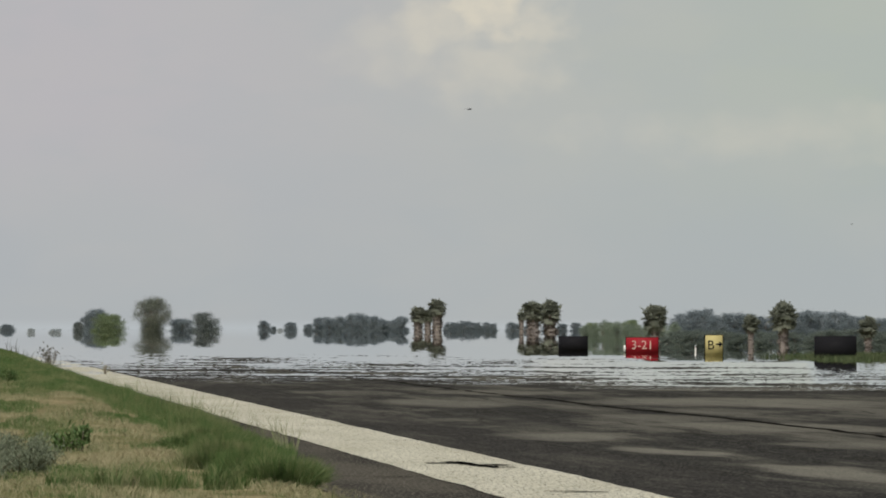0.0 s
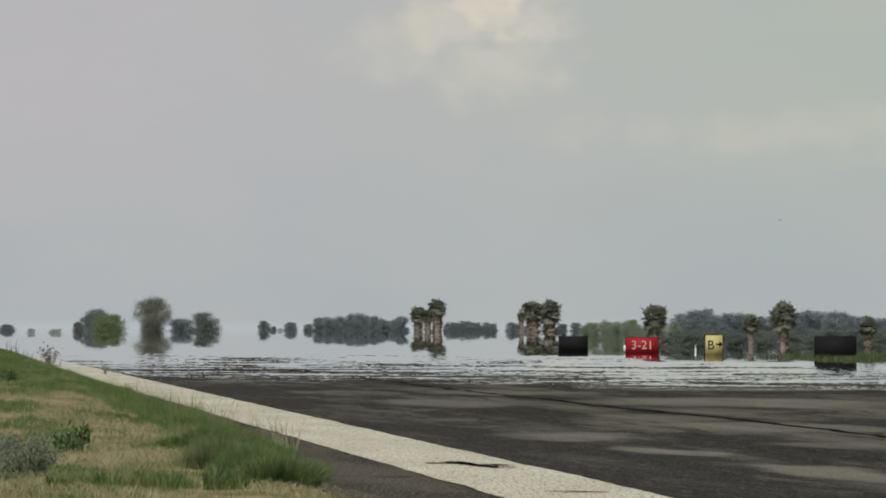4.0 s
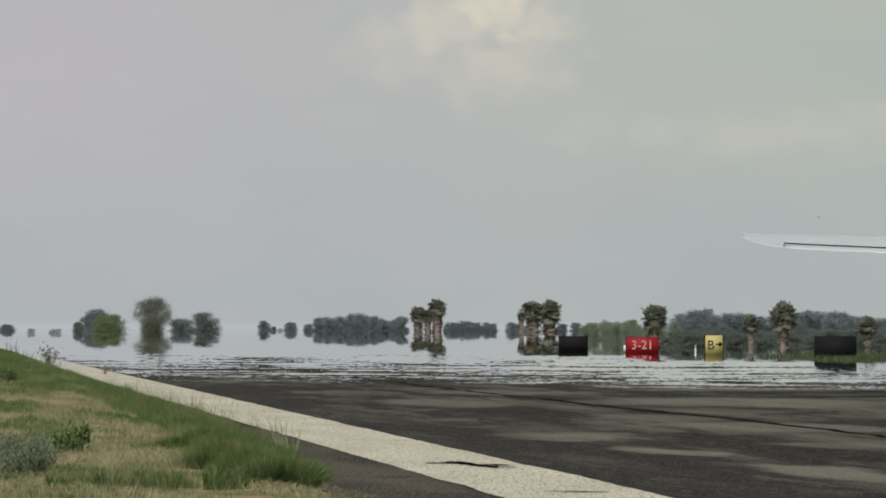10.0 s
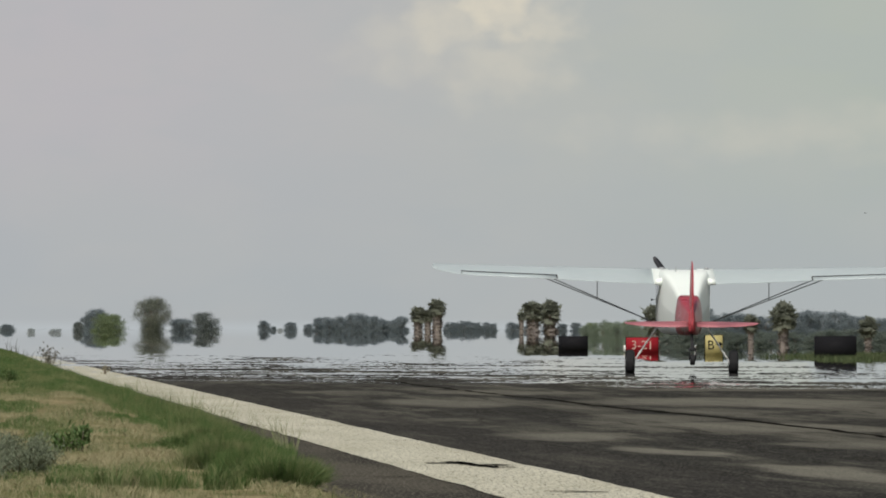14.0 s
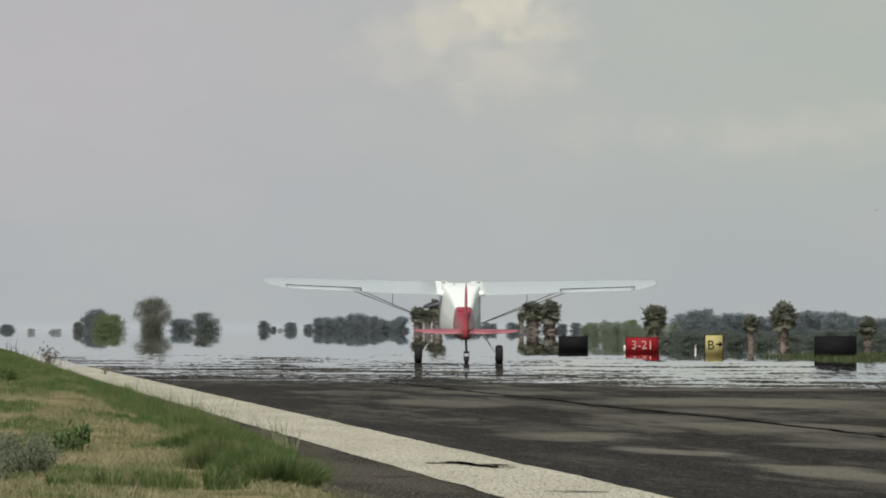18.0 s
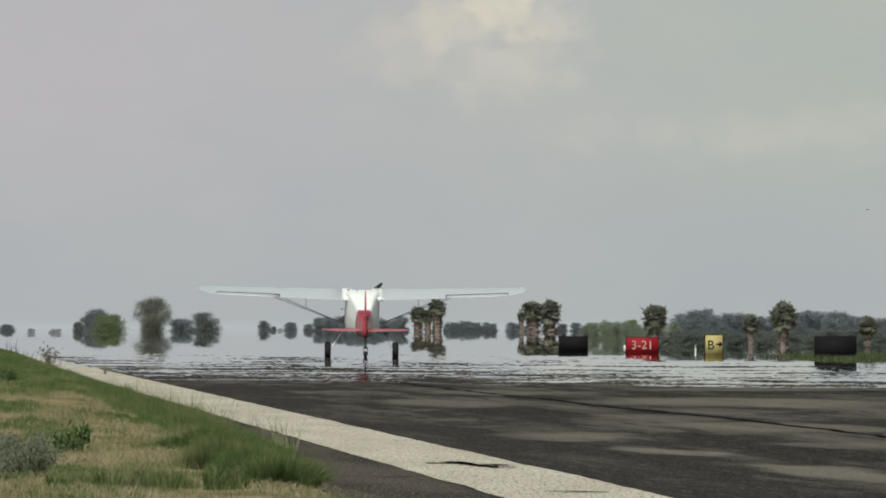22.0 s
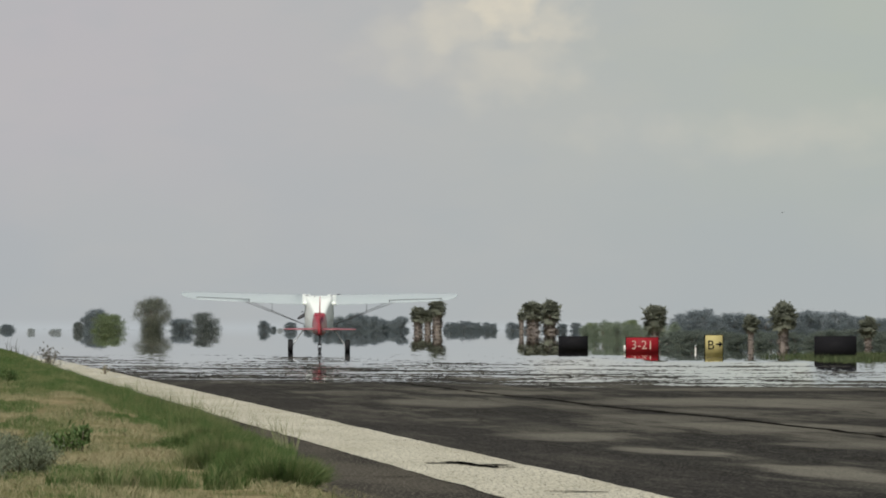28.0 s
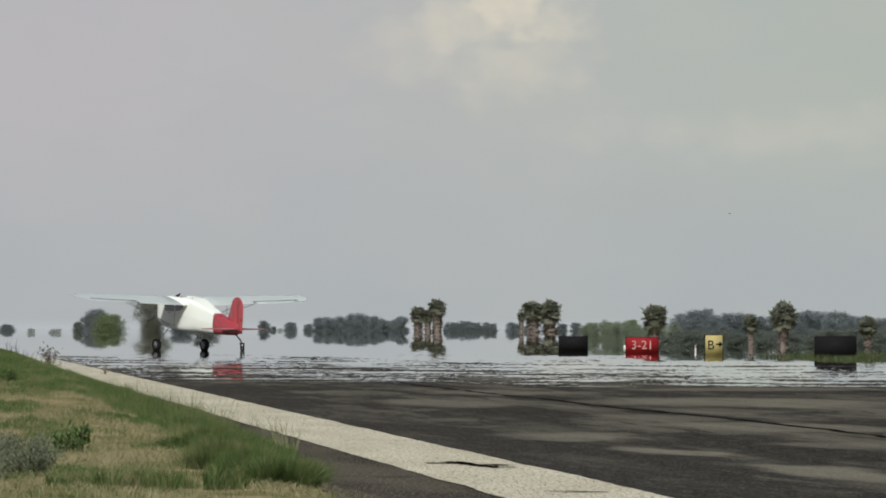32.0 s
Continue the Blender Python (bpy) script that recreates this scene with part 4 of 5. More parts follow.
sign(41.06, 278, 1.22, 0.69, BLACK, "black airfield sign panel standing in green grass", low=0.03)
red_sign = sign(20.8, 340, 1.18, 0.59, RED, "red airfield sign with white numbers", "3-21", INK, low=0.0)
sign(13.6, 370, 1.13, 0.59, BLACK, "blank black airfield sign panel", low=0.0)
sign(28.3, 310, 0.60, 0.70, YELLOW, "yellow airfield sign with black letter and arrow", "B", BLACK, low=0.0, arrow=True)
bm = bmesh.new()
box(bm, -0.65, -0.592, -0.10, 0.10, 0.06, 0.30, 0.01)
part("end_cap", bm, WHITE, red_sign, "small white box on the sign's end")
x, y = spot(26.4, 350)
ob = thing("edge_marker", "small white edge marker post beside the runway", "marker post", at=(x, y, 0))
bm = bmesh.new()
tube(bm, (0, 0, -0.02), (0, 0, 0.2), 0.035, 0.03, 10)
part("post", bm, WHITE, ob)
bm = bmesh.new()
tube(bm, (0, 0, 0.2), (0, 0, 0.29), 0.045, 0.03, 10)
part("lamp_cap", bm, STEEL, ob)
bm = bmesh.new()
box(bm, -0.07, 0.07, -0.07, 0.07, -0.02, 0.02, 0.01)
part("base_plate", bm, STEEL, ob)

# ---- the aeroplane: a high-wing tail-dragger, nose towards +y, standing on its three wheels ----
PLANE_WHITE = paint("aircraft_white_enamel", (0.90, 0.95, 0.90), 0.5, grime=0.02)
PLANE_RED = paint("aircraft_red_enamel", (0.41, 0.055, 0.07), 0.32, grime=0.10, spec=0.8)
# paler copy of the red, with the sheen of sun and sky painted in
SHEEN_RED = paint("sheen_tinted_red_enamel", (0.40, 0.145, 0.165), 0.45, grime=0.30, spec=0.6)
WING_FABRIC = paint("silver_white_wing_fabric", (0.52, 0.58, 0.585), 0.45, grime=0.03)
STRUT_METAL = paint("grey_strut_paint", (0.40, 0.41, 0.42), 0.35, 0.3)
LEG_METAL = paint("white_gear_leg_paint", (0.90, 0.90, 0.88), 0.35)
RUBBER = paint("tyre_rubber", (0.018, 0.018, 0.02), 0.85, grime=0.3, spec=0.3)
PROP_BLACK = paint("matt_black_propeller", (0.02, 0.02, 0.026), 0.55, grime=0.2)
GAP_DARK = paint("dark_hinge_gap", (0.03, 0.03, 0.032), 0.8, grime=0.2, spec=0.1)
k = Mat("tinted_window_glass")
GLASS = k.finish((0.03, 0.035, 0.04), 0.06, 0, 0.6)

# stations along the fuselage: y, top, bottom, half width
STATIONS = [(1.36, 1.90, 1.38, 0.24), (1.30, 1.97, 1.28, 0.34), (1.12, 2.00, 1.16, 0.42), (0.75, 2.02, 1.02, 0.48), (0.42, 2.03, 0.92, 0.51), (0.05, 2.10, 0.86, 0.53),
            (-0.40, 2.10, 0.81, 0.53), (-1.10, 2.06, 0.76, 0.52), (-1.60, 1.96, 0.73, 0.48), (-2.30, 1.72, 0.70, 0.38), (-3.00, 1.49, 0.67, 0.275), (-3.45, 1.35, 0.65, 0.235),
            (-4.0, 1.21, 0.63, 0.17), (-4.45, 1.11, 0.63, 0.11), (-4.75, 1.02, 0.68, 0.045)]


def lean_in(y):
    """How far the sides lean in towards the deck: upright at the cabin, more towards the tail."""
    return 0.03 + 0.17 * smooth(-1.0, -2.2, y)


def raw_station(y):
    for a, b in zip(STATIONS, STATIONS[1:]):
        if b[0] <= y <= a[0]:
            i, f = STATIONS.index(a), (a[0] - y) / (a[0] - b[0])
            o, c = STATIONS[max(0, i - 1)], STATIONS[min(len(STATIONS) - 1, i + 2)]
            out = []
            for j in (1, 2, 3):
                m0 = (b[j] - o[j]) / max(0.01, o[0] - b[0]) * (a[0] - b[0])
                m1 = (c[j] - a[j]) / max(0.01, a[0] - c[0]) * (a[0] - b[0])
                out.append((2 * f ** 3 - 3 * f * f + 1) * a[j] + (f ** 3 - 2 * f * f + f) * m0 + (3 * f * f - 2 * f ** 3) * b[j] + (f ** 3 - f * f) * m1)
            return out
    return list(STATIONS[-1][1:])


def station(y):
    """The fuselage's top, bottom and half width at y, faired over a short length."""
    half = 0.6 * min(1.0, max(0.02, 0.5 - y), max(0.02, y + 4.75))
    runs = [(1 - abs(j) / 13, raw_station(y + half * j / 12)) for j in range(-12, 13)]
    return [sum(q * r[i] for q, r in runs) / sum(q for q, r in runs) for i in range(3)]


def squareness(y, up):
    """How boxy the section is: a flat deck with firm edges above, a rounder belly below."""
    belly = 4.2 + 3.0 * smooth(-1.9, -0.9, y)
    deck = 11.0 - 4.5 * smooth(-2.6, -3.3, y)
    return belly + (deck - belly) * smooth(-0.1, 0.35, up)


def hull_ring(y, n=80, grow=0.0):
    top, bot, w = station(y)
    zc, hh = (top + bot) / 2, (top - bot) / 2 + grow
    pts = []
    for i in range(n):
        c, s = math.cos(2 * math.pi * i / n), math.sin(2 * math.pi * i / n)
        power = squareness(y, s)
        r = (abs(c) ** power + abs(s) ** power) ** (-1 / power)
        pts.append(((w + grow) * (1 - lean_in(y) * max(0.0, r * s)) * r * c, y, zc + hh * r * s))
    return pts


def hull_x(y, z):
    top, bot, w = station(y)
    up = (z - (top + bot) / 2) / ((top - bot) / 2)
    power = squareness(y, up)
    r = min(0.999, abs(up))
    return w * (1 - lean_in(y) * max(0.0, up)) * (1 - r ** power) ** (1 / power)


def hull(name, y0, y1, steps, material, parent, grow=0.0, label=""):
    bm = bmesh.new()
    loft(bm, [hull_ring(y0 + (y1 - y0) * i / steps, grow=grow) for i in range(steps + 1)])
    return part(name, bm, material, parent, label)


def pane(name, outline, sgn, parent, label):
    """A window pane laid on the fuselage side: outline gives (y, lower z, upper z)."""
    bm = bmesh.new()
    rows = [[bm.verts.new((sgn * (hull_x(y, z0 + (z1 - z0) * j / 5) + 0.008), y, z0 + (z1 - z0) * j / 5)) for j in range(6)] for y, z0, z1 in outline]
    for a, b in zip(rows, rows[1:]):
        for j in range(5):
            bm.faces.new((a[j], a[j + 1], b[j + 1], b[j]))
    bmesh.ops.recalc_face_normals(bm, faces=bm.faces[:])
    return part(name, bm, GLASS, parent, label)


def wing_ring(x, end=1.0, begin=0.0, n=12, sgn=1):
    """The wing's section at x metres out, from the leading edge to a share of the chord."""
    k = max(0.0, (x - 4.25) / 0.83)
    shrink = math.sqrt(max(0.03, 1 - k * k))
    chord = 1.50 * (0.25 + 0.75 * shrink) if k else 1.50
    lead = 0.10 - (1.50 - chord) * 0.42
    thick = 0.115 * (1.5 if not k else 0.25 + 1.25 * shrink)
    zb = 2.11 + 0.017 * (x - 0.5)
    slope = 0.228 - 0.0165 * max(0.0, x - 0.5)  # washed out towards the tip
    pts_u, pts_l = [], []
    for i in range(n + 1):
        f = begin + (end - begin) * (0.5 - 0.5 * math.cos(math.pi * i / n) if not begin else i / n)
        t = thick * 2.6 * (0.2969 * math.sqrt(f) - 0.126 * f - 0.3516 * f * f + 0.2843 * f ** 3 - 0.1036 * f ** 4)
        y, z = lead - f * chord, zb - f * chord * slope
        pts_u.append((sgn * x, y, z + t * 1.25 + 0.004))
        pts_l.append((sgn * x, y, z - t * 0.45 - 0.004))
    return pts_u + pts_l[::-1]


def wheel(parent, x, y, z, r, w):
    hub = new("wheel")
    hub.parent = parent
    hub.location = (x, y, z)
    bm = bmesh.new()
    prof = [(0.62, -0.38), (0.8, -0.5), (0.93, -0.44), (1.0, -0.22), (1.0, 0.22), (0.93, 0.44), (0.8, 0.5), (0.62, 0.38)]
    loft(bm, [[(px * w, math.cos(2 * math.pi * i / 28) * pr * r, math.sin(2 * math.pi * i / 28) * pr * r) for i in range(28)] for pr, px in prof], close=False)
    part("tyre", bm, RUBBER, hub, "black rubber tyre")
    bm = bmesh.new()
    tube(bm, (-0.36 * w, 0, 0), (0.36 * w, 0, 0), 0.62 * r, None, 24)
    tube(bm, (-0.5 * w, 0, 0), (0.5 * w, 0, 0), 0.22 * r, None, 14)
    part("rim", bm, STRUT_METAL, hub, "dull metal wheel hub")
    return hub


def surface(name, rings, material, parent, label=""):
    bm = bmesh.new()
    loft(bm, rings)
    return part(name, bm, material, parent, label)


def build_plane():
    ob = thing("light_aircraft", "white high-wing light aircraft with red tail on the runway", "aeroplane")
    hull("fuselage", 0.78, -3.08, 90, PLANE_WHITE, ob)
    hull("cowling", 1.36, 0.79, 7, PLANE_WHITE, ob, 0.004)
    tail = hull("tail_cone", -3.085, -4.74, 12, PLANE_RED, ob, 0.003, "red painted tail cone")
    for s in (-1, 1):
        pane("side_window", [(0.42, 1.60, 1.80), (0.2, 1.56, 1.98), (-0.35, 1.55, 2.0), (-0.42, 1.56, 1.98)], s, ob, "dark cabin side window")
        pane("rear_side_window", [(-0.5, 1.56, 1.98), (-0.85, 1.58, 1.94), (-1.12, 1.66, 1.84)], s, ob, "dark rear cabin window")
        # door outline
        bm = bmesh.new()
        for (y0, z0), (y1, z1) in (((0.44, 1.5), (0.44, 1.02)), ((0.44, 1.02), (-0.45, 1.0)), ((-0.45, 1.0), (-0.45, 1.52))):
            tube(bm, (s * (hull_x(y0, z0) + 0.002), y0, z0), (s * (hull_x(y1, z1) + 0.002), y1, z1), 0.007, None, 6)
        part("door_gap", bm, GAP_DARK, ob)
    bm = bmesh.new()
    rows = [[bm.verts.new((math.sin(q) * (0.50 + 0.03 * f), 0.47 - 0.40 * f - 0.12 * (1 - math.cos(q)) * 2, 1.96 + 0.13 * f * math.cos(q * 0.7) - 0.10 * (1 - math.cos(q)))) for q in np.linspace(-1.25, 1.25, 13)] for f in (0, 0.35, 0.7, 1.0)]
    for a, b in zip(rows, rows[1:]):
        for j in range(12):
            bm.faces.new((a[j], a[j + 1], b[j + 1], b[j]))
    bmesh.ops.recalc_face_normals(bm, faces=bm.faces[:])
    part("windscreen", bm, GLASS, ob, "curved clear windscreen")

    for s, side in ((-1, "left"), (1, "right")):
        rings = [wing_ring(x, 1.0, sgn=s) for x in (0.40, 1.2, 2.0, 2.56)] + [wing_ring(x, 0.785, sgn=s) for x in (2.565, 3.2, 3.9, 4.25, 4.52)] \
            + [wing_ring(x, 1.0, sgn=s) for x in (4.525, 4.65, 4.8, 4.92, 5.0, 5.05, 5.08)]
        w = surface("wing", rings, WING_FABRIC, ob, "silver-white wing panel")
        surface("aileron", [wing_ring(x, 1.0, 0.80, 4, s) for x in (2.59, 3.2, 3.9, 4.25, 4.50)], WING_FABRIC, w)
        # the dark hinge slot above the aileron, and the step at its inner end
        bm = bmesh.new()
        for x0, x1 in ((2.575, 3.2), (3.2, 3.9), (3.9, 4.25), (4.25, 4.51)):
            a0, a1 = wing_ring(x0, 0.80, 0.77, 1, s)[1], wing_ring(x1, 0.80, 0.77, 1, s)[1]
            tube(bm, (a0[0], a0[1], a0[2] + 0.004), (a1[0], a1[1], a1[2] + 0.004), 0.012, None, 6)
        a0, a1 = wing_ring(2.575, 0.80, 0.77, 1, s)[1], wing_ring(2.575, 1.0, 0.77, 1, s)[1]
        tube(bm, a0, (a1[0], a1[1] - 0.01, a1[2] + 0.01), 0.012, None, 6)
        part("hinge_gap", bm, GAP_DARK, w, "dark slot along the aileron hinge")
        surface("flap", [[(px, py - 0.006, pz - 0.003) for px, py, pz in wing_ring(x, 1.0, 0.84, 4, s)] for x in (0.98, 1.6, 2.50)], WING_FABRIC, w)
        # wing root fairing: a bright cuff from the roof out over the wing, rolled round the trailing edge
        bm = bmesh.new()
        loft(bm, [[(s * x, py - 0.014 * (1 if py < -0.7 else -1), pz + (0.016 if i <= 12 else -0.012)) for i, (px, py, pz) in enumerate(wing_ring(0.45, 1.0, sgn=s))] for x in (0.30, 0.62)])
        part("root_cuff", bm, PLANE_WHITE, w, "bright white wing root cuff")
        bm = bmesh.new()
        loft(bm, [[(s * (0.46 + 0.15 * f), -1.40 + 0.05 * math.cos(q), 1.81 + 0.075 * (1 - 0.3 * f) * math.sin(q)) for q in np.linspace(0, 2 * math.pi, 13)[:-1]] for f in (0, 0.5, 1.0)])
        part("root_fillet", bm, PLANE_WHITE, w, "bright white fillet behind the wing root")
        bm = bmesh.new()
        tube(bm, (s * 0.40, -0.9, 2.105), (s * 0.50, -0.9, 2.105), 0.022, None, 8)
        part("fuel_cap", bm, STRUT_METAL, w, "dark filler cap")
        bm = bmesh.new()
        arc = [(s * (0.44 - 0.05 * math.sin(q)), -1.50, 1.83 - 0.10 * math.cos(q)) for q in np.linspace(0.0, 2.6, 8)]
        for p0, p1 in zip(arc, arc[1:]):
            tube(bm, p0, p1, 0.011, None, 6)
        part("fillet_seam", bm, GAP_DARK, w, "dark seam round the wing root fillet")
        # bracing
        for y0, y1, x1 in ((-0.30, -0.02, 2.88), (-1.00, -0.12, 2.80)):
            za = 2.11 - (0.10 - y0) * 0.190 + 0.017 * 2.3 - 0.055
            bm = bmesh.new()
            tube(bm, (s * 0.50, y1, 1.02), (s * x1, y0, za), 0.021, None, 10, 0.5)
            part("wing_strut", bm, STRUT_METAL, ob)
        bm = bmesh.new()
        tube(bm, (s * 1.74, -0.5, 1.50), (s * 1.74, -0.5, 1.98), 0.010, None, 6)
        part("jury_strut", bm, STRUT_METAL, ob)
        # spring leg and wheel
        bm = bmesh.new()
        for f0, f1 in ((0, 0.35), (0.35, 0.7), (0.7, 1.0)):
            p0, p1 = ((s * (0.47 + 0.49 * f), 0.02, 0.99 - 0.72 * f ** 1.05) for f in (f0, f1))
            tube(bm, p0, p1, 0.036 - 0.012 * f0, 0.036 - 0.012 * f1, 12, 0.6)
        tube(bm, (s * 0.94, 0.02, 0.265), (s * 1.07, 0.02, 0.245), 0.03, None, 10)
        part("gear_leg", bm, LEG_METAL, ob, "pale sprung steel undercarriage leg")
        wheel(ob, s * 1.05, 0.02, 0.245, 0.245, 0.19)
        # tailplane and elevator
        def tail_ring(x, f0, f1):
            k = x / 1.32
            lead, trail = -3.78 - 0.26 * k, -4.52 + 0.02 * k
            trail2 = trail - 0.03 - 0.37 * math.sqrt(max(0.01, 1 - (k / 1.01) ** 2.6)) * (0.8 + 0.2 * smooth(0.0, 0.3, k))
            y0, y1 = (lead - 0.55 * max(0, k - 0.85), trail - 0.01) if f0 == 0 else (trail - 0.02, trail2)
            h = 0.034 * (1 - 0.6 * k)
            return [(s * x, y0 + (y1 - y0) * g, 0.86 + h * w + 0.05 * (y0 + (y1 - y0) * g + 4.45)) for g, w in ((0, 0.15), (0.2, 0.9), (0.6, 0.8), (1, 0.25), (1, -0.25), (0.6, -0.8), (0.2, -0.9), (0, -0.15))]
        surface("tailplane", [tail_ring(x, 0, 1) for x in (0.04, 0.3, 0.6, 0.9, 1.1, 1.22, 1.30, 1.325)], SHEEN_RED, ob, "red tailplane, sky sheen in its colour")
        surface("elevator", [tail_ring(x, 1, 1) for x in (0.09, 0.3, 0.6, 0.9, 1.1, 1.22, 1.30, 1.325)], SHEEN_RED, ob, "red elevator, sky sheen in its colour")

    def fin_ring(k, f):
        z = 1.0 + 1.08 * k
        q = math.sqrt(max(0.004, 1 - (max(0.0, k - 0.68) / 0.325) ** 2))
        lead = -4.58 + (4.58 - 3.62 - 0.62 * min(k, 0.75) ** 0.8) * q
        trail = -4.58 - (0.40 + 0.07 * math.sin(max(0.0, k) * 2.6)) * q
        post = -4.56
        y0, y1 = (max(lead, post + 0.01), post) if f == 0 else (post - 0.012, min(trail, post - 0.02))
        h = 0.034 * (1 - 0.45 * max(0, k)) * max(0.2, q)
        return [(h * w, y0 + (y1 - y0) * g, z) for g, w in ((0, 0.15), (0.25, 0.9), (0.65, 0.85), (1, 0.5), (1, -0.5), (0.65, -0.85), (0.25, -0.9), (0, -0.15))]
    steps = [0, 0.15, 0.3, 0.45, 0.6, 0.68] + [0.68 + 0.32 * math.sin(radians(a)) for a in (15, 30, 45, 58, 70, 80, 90)]
    surface("fin", [fin_ring(k, 0) for k in steps], PLANE_RED, ob, "red fin with rounded top")
    surface("rudder", [fin_ring(k, 1) for k in [-0.30, -0.15] + steps], PLANE_RED, ob, "red rudder")
    # tail wheel on its leaf spring
    bm = bmesh.new()
    loft(bm, [[(dx * 0.03, y + 0.0, z + dz * 0.012) for dx, dz in ((-1, -1), (1, -1), (1, 1), (-1, 1))] for y, z in ((-4.2, 0.72), (-4.55, 0.62), (-4.85, 0.44), (-4.98, 0.30))])
    part("tail_spring", bm, GAP_DARK, ob)
    bm = bmesh.new()
    for s in (-1, 1):
        box(bm, s * 0.062 - 0.008, s * 0.062 + 0.008, -5.06, -4.96, 0.09, 0.32)
    box(bm, -0.07, 0.07, -5.05, -4.93, 0.28, 0.34)
    part("tail_fork", bm, GAP_DARK, ob)
    wheel(ob, 0, -5.02, 0.105, 0.105, 0.10)
    # small fittings
    bm = bmesh.new()
    tube(bm, (-0.52, -0.2, 1.50), (-0.62, -0.2, 1.50), 0.005, None, 6)
    tube(bm, (-0.62, -0.2, 1.48), (-0.62, -0.2, 1.52), 0.018, None, 8)
    part("mirror", bm, GAP_DARK, ob)
    bm = bmesh.new()
    tube(bm, (-0.18, -1.25, 2.02), (-0.18, -1.33, 2.12), 0.014, 0.010, 6)
    part("antenna", bm, STRUT_METAL, ob)
    bm = bmesh.new()
    tube(bm, (0.22, 1.05, 1.10), (0.22, 0.86, 0.99), 0.03, None, 10)
    part("exhaust_pipe", bm, STEEL, ob)
    for s in (-1, 1):
        bm = bmesh.new()
        tube(bm, (s * 0.24, 1.33, 1.70), (s * 0.24, 1.375, 1.70), 0.09, 0.085, 16)
        part("air_intake", bm, GAP_DARK, ob)
    # propeller
    prop = new("propeller")
    prop.parent = ob
    prop.matrix_basis = pose(0, 1.46, 1.70)
    for s in (-1, 1):
        bm = bmesh.new()
        rings = []
        for f in (0.06, 0.2, 0.4, 0.6, 0.8, 0.93, 1.0):
            c, tw = 0.070 * (0.65 + 1.1 * f * (1 - f) * 1.6) * (0.55 if f > 0.98 else 1), radians(55 - 42 * f)
            th = 0.022 * (1 - 0.75 * f)
            ring = []
            for u, v in ((-1, 0), (-0.5, 1), (0.3, 1), (1, 0), (0.3, -0.6), (-0.5, -0.6)):
                ring.append((s * (u * c * math.cos(tw) - v * th * math.sin(tw)), u * c * math.sin(tw) + v * th * math.cos(tw), s * f * 0.91))
            rings.append(ring)
        loft(bm, rings)
        part("blade", bm, PROP_BLACK, prop, "matt black propeller blade")
    bm = bmesh.new()
    loft(bm, [[(math.cos(2 * math.pi * i / 18) * r, y, math.sin(2 * math.pi * i / 18) * r) for i in range(18)] for y, r in ((-0.08, 0.10), (0.02, 0.12), (0.10, 0.10), (0.18, 0.06), (0.22, 0.012))])
    part("spinner", bm, PLANE_WHITE, prop)
    return ob, prop, [c for c in ob.children if c.name.startswith("wheel")], [c for c in ob.children if c.name.startswith("elevator")]


plane, propeller, wheels, elevators = build_plane()


# ---- a small bird that crosses the sky ----
def build_bird():
    feather = paint("dark_feathers", (0.03, 0.03, 0.035), 0.7, grime=0.3)
    ob = thing("bird", "small dark bird in flight with swept wings", "bird")
    bm = bmesh.new()
    loft(bm, [[(math.cos(2 * math.pi * i / 10) * r, y, math.sin(2 * math.pi * i / 10) * r * 0.9) for i in range(10)] for y, r in ((0.075, 0.004), (0.06, 0.014), (0.03, 0.022), (-0.02, 0.024), (-0.06, 0.012), (-0.09, 0.006))])
    part("body", bm, feather, ob)
    bm = bmesh.new()
    loft(bm, [[(x * w, y, z) for x, z in ((-1, 0.002), (1, 0.002), (1, -0.002), (-1, -0.002))] for y, w in ((-0.08, 0.008), (-0.14, 0.022))])
    part("tail", bm, feather, ob)
    wings = []
    for s in (-1, 1):
        bm = bmesh.new()
        loft(bm, [[(s * x, y + dy * c, dz * 0.002) for dy, dz in ((0.5, 1), (-0.5, 1), (-0.5, -1), (0.5, -1))] for x, y, c in ((0.0, 0.01, 0.06), (0.07, 0.02, 0.05), (0.15, -0.03, 0.02), (0.17, -0.05, 0.006))])
        w = part("wing", bm, feather, ob)
        w.location = (s * 0.015, 0, 0.008)
        wings.append(w)
    return ob, wings


bird, bird_wings = build_bird()
hawk = copy_thing(bird, Matrix.Diagonal((2.5, 2.5, 2.5, 1)))
hawk.scale = (2.5, 2.5, 2.5)
tagged(hawk, "dark bird soaring far off under the clouds")


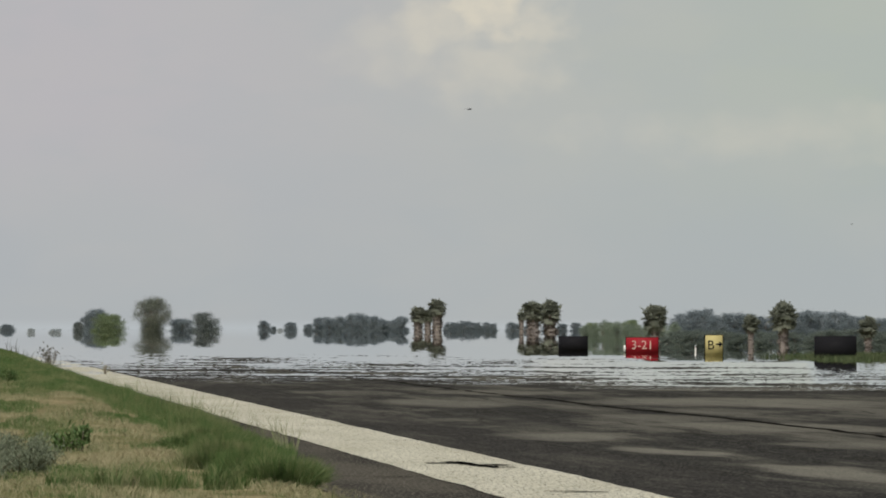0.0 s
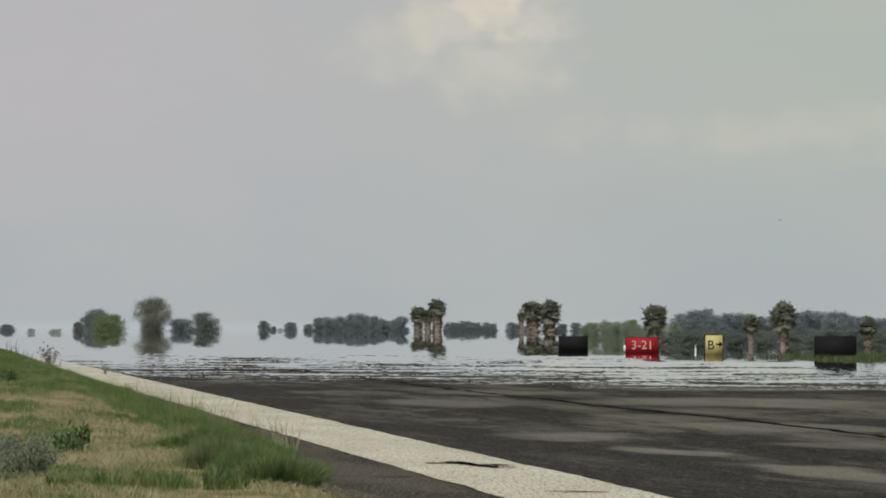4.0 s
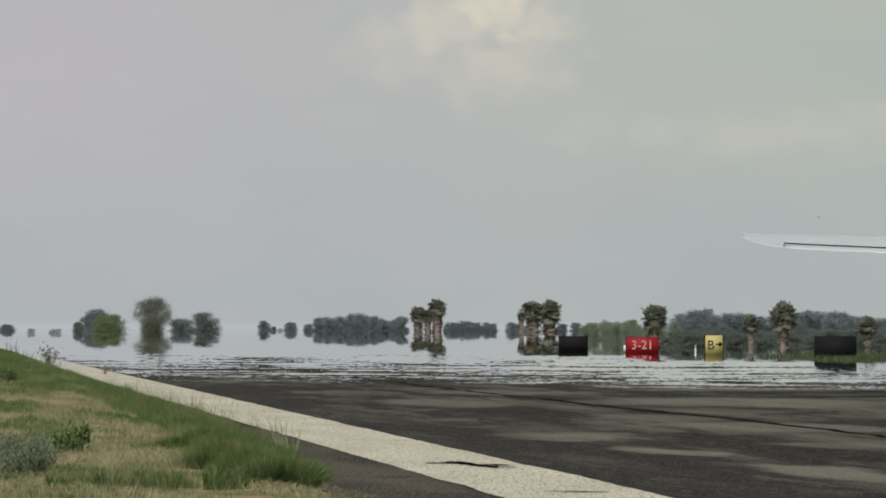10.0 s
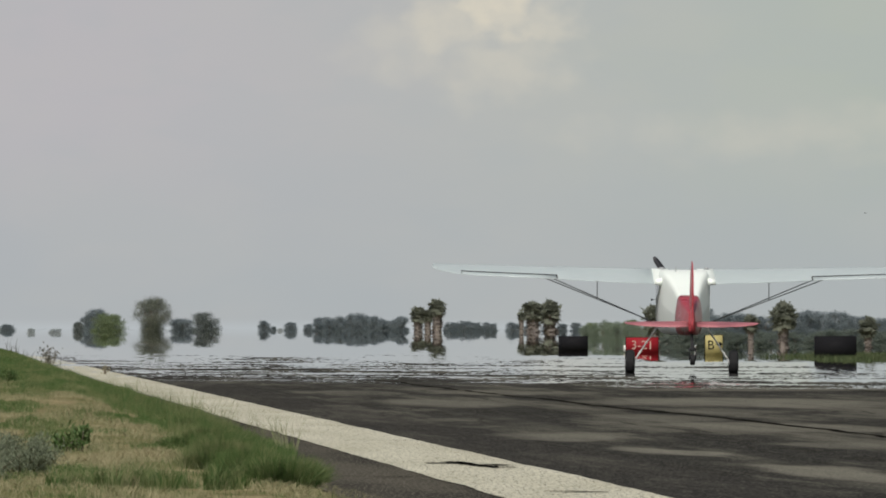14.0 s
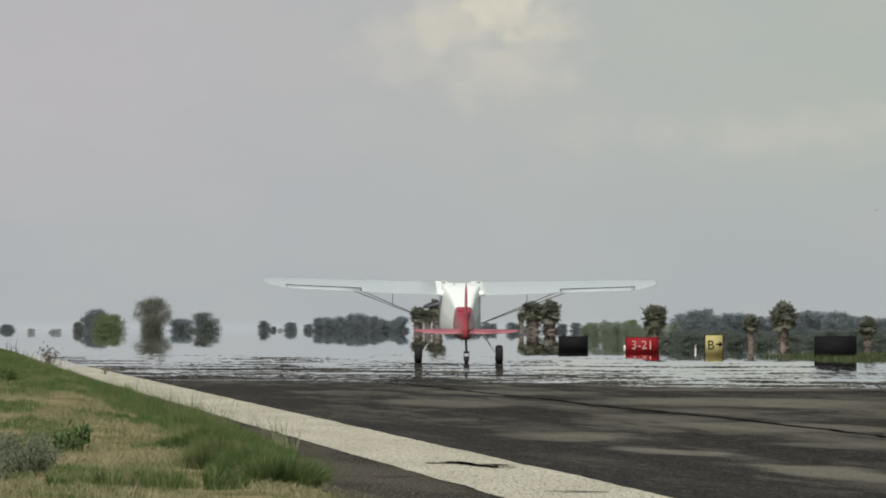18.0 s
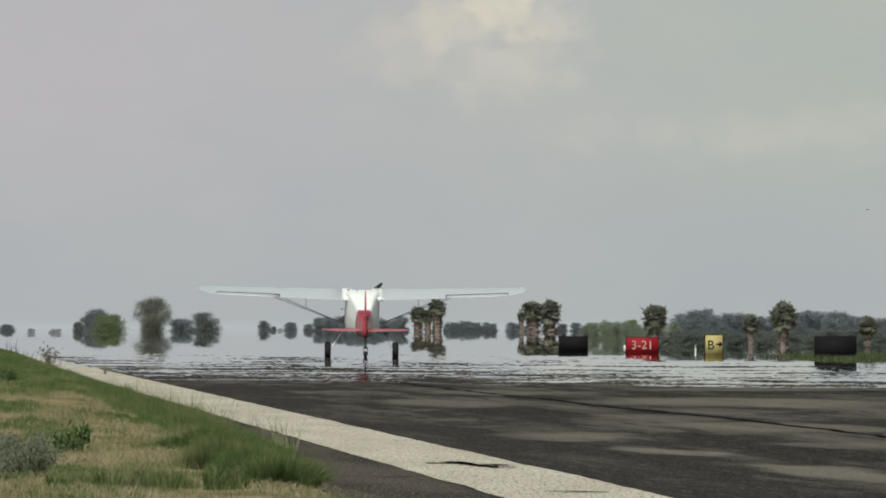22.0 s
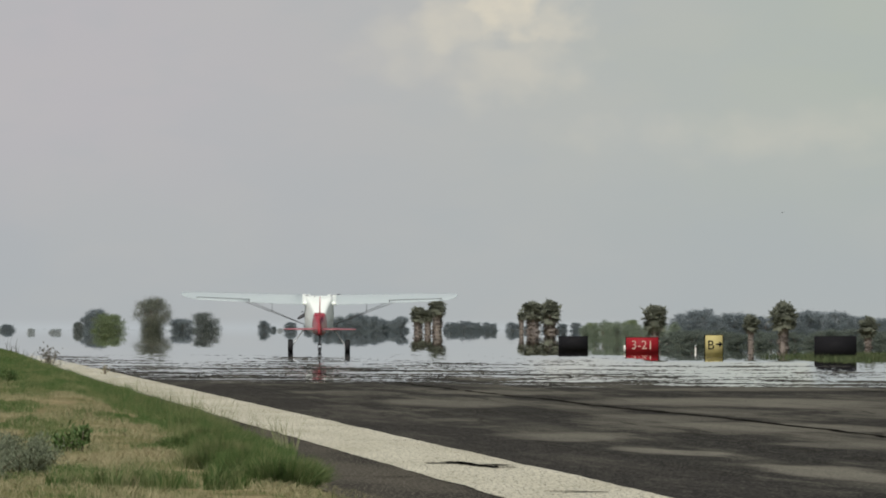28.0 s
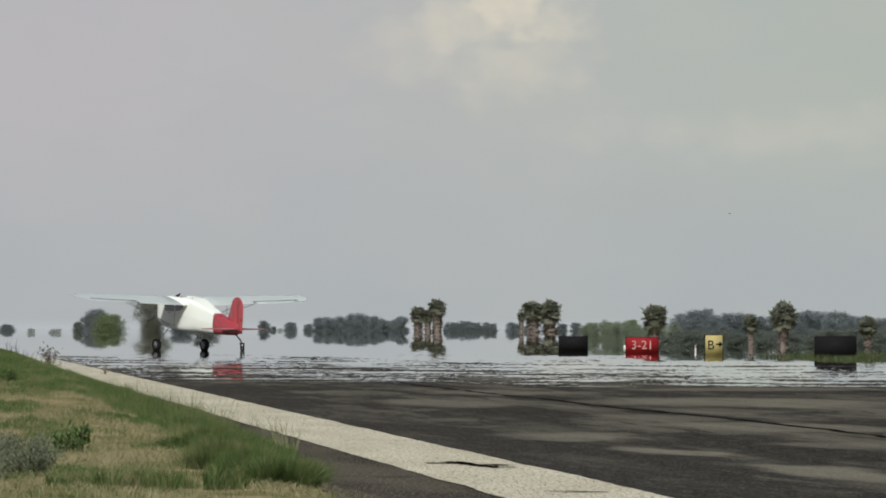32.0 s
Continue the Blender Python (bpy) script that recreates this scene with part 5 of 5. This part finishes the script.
def motions():
    """All that moves: the drifting cloud, the aircraft's roll-out and turn, its propeller, the bird."""
    walk(mirage, [(0, pose(0, 0, 0)), (32, pose(2.4, 9.0, 0))])
    walk(backdrop, [(0, pose(0, 0, 0, 0, 0, 0.0)), (32, pose(0, 0, 0, 0, 0, -0.12))])
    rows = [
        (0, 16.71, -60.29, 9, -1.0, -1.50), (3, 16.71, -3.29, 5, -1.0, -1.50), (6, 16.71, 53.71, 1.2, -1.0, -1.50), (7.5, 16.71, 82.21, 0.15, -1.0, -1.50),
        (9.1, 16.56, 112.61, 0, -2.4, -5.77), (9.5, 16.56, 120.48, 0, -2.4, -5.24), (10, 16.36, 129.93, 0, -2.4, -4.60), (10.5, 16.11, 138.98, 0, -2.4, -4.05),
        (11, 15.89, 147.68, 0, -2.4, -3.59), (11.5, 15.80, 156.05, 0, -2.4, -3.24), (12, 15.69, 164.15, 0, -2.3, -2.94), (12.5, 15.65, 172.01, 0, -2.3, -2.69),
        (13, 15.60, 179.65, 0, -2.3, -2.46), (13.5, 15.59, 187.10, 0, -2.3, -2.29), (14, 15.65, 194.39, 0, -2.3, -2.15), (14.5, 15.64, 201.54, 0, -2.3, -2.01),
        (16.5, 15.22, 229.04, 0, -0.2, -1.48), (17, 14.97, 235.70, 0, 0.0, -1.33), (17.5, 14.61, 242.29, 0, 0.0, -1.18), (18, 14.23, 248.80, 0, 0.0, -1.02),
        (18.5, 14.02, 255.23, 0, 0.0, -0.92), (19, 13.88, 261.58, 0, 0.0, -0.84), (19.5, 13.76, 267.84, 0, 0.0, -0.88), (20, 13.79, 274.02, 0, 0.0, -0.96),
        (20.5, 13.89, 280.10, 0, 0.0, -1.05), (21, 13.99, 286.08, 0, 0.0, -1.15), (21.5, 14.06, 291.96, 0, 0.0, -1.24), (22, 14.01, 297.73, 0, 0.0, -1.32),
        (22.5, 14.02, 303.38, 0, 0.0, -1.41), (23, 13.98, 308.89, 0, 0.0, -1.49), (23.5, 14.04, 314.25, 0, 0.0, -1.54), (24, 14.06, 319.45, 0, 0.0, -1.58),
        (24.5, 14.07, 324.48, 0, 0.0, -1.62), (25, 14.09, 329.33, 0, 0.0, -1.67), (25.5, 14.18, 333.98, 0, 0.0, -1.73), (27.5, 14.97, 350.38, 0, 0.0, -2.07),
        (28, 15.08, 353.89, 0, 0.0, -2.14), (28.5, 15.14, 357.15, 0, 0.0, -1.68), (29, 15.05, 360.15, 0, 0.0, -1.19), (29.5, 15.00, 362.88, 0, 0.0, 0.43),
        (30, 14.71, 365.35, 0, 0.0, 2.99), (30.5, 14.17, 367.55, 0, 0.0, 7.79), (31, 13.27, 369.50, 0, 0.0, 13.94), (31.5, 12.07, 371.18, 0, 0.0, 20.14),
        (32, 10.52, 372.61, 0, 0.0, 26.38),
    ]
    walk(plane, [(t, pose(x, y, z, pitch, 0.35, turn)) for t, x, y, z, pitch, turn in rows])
    spin = [
        (0, -558), (1.2, -498), (2.4, -438), (3.6, -378), (4.8, -318), (6, -258), (7.2, -198), (8.4, -138),
        (9.6, -78), (10.8, -18), (12, -18), (12.5, 10), (13, 18), (13.5, 0), (14, -35), (14.5, -80),
        (16.5, -8), (17, -40), (18, -105), (18.5, -155), (19, -156), (19.5, -110), (20, -70), (20.5, -35),
        (21, -75), (21.5, -95), (22, -133), (23, -60), (24, 10), (25, 22), (28, 60), (29, 55),
        (30, 142), (31, 85), (32, 53),
    ]
    walk(propeller, [(t, pose(0, 1.46, 1.70, 3, 0, 0) @ pose(0, 0, 0, 0, a, 0)) for t, a in spin])
    # the elevator: down while the tail is held up, easing up as the aircraft slows
    hinge = Vector((0, -4.53, 0.856))
    for part_ob in elevators:
        walk(part_ob, [(t, Matrix.Translation(hinge) @ pose(0, 0, 0, a) @ Matrix.Translation(-hinge)) for t, a in ((0, 13), (14.5, 13), (16.5, 10), (20, 9), (22, 3), (24, -2), (32, -2))])
    # the wheels roll with the way that the aircraft goes, each step within a quarter turn
    for w in wheels:
        r, turn, roll = w.location.z, 0.0, []
        for i in range(91, 321):
            t = i / 10
            v = 18.5 * (1 - max(0.0, t - 11) / 21) ** 0.75 + 1.5 if t < 31.5 else 4.5
            turn -= ((math.degrees(v * 0.1 / r) + 40) % 80) - 40
            roll.append((t, Matrix.Translation(w.location) @ pose(0, 0, 0, turn)))
        walk(w, [(0, roll[0][1])] + roll)
    flight = [(0.0, 17.46, 299.3, 7.75), (0.1, 19.07, 299.3, 7.75), (0.2, 20.72, 299.2, 7.66), (0.3, 22.33, 299.1, 7.56), (0.4, 23.94, 299.0, 7.37), (0.6, 26.98, 298.9, 7.08),
              (0.8, 29.0, 298.8, 6.7), (1.0, 31.6, 298.6, 6.5), (1.6, 42, 298, 6.0), (32.0, 560, 270, 40.0)]
    walk(bird, [(t, pose(x, y, z, 0, 0, -92)) for t, x, y, z in flight])
    soar = [(0, 42.8, 10.7, 95), (2, 39.1, 11.0, 110), (2.7, 37.9, 10.9, 100), (3.4, 36.4, 11.05, 110), (4.8, 34.3, 11.1, 130), (6.3, 33.7, 11.2, 170), (7, 34.1, 11.3, 210),
            (8, 36.0, 11.2, 250), (10, 39.3, 11.4, 265), (16, 45.2, 12.0, 240), (20, 45.4, 12.2, 160), (22.8, 43.5, 12.2, 120), (24, 41.6, 12.0, 100), (28, 35.5, 11.9, 95), (32, 30.0, 11.8, 90)]
    walk(hawk, [(t, pose(1500 * (HEADING + a / 1000), 1500, EYE[2] + 1.5 * up, 8, 0, -h)) for t, a, up, h in soar])
    for s, w in zip((-1, 1), bird_wings):
        flap = [(i * 0.1, pose(s * 0.015, 0, 0.008, 0, s * (-35 if i % 2 else 15), 0)) for i in range(16)]
        walk(w, flap + [(32, flap[-1][1])])


motions()
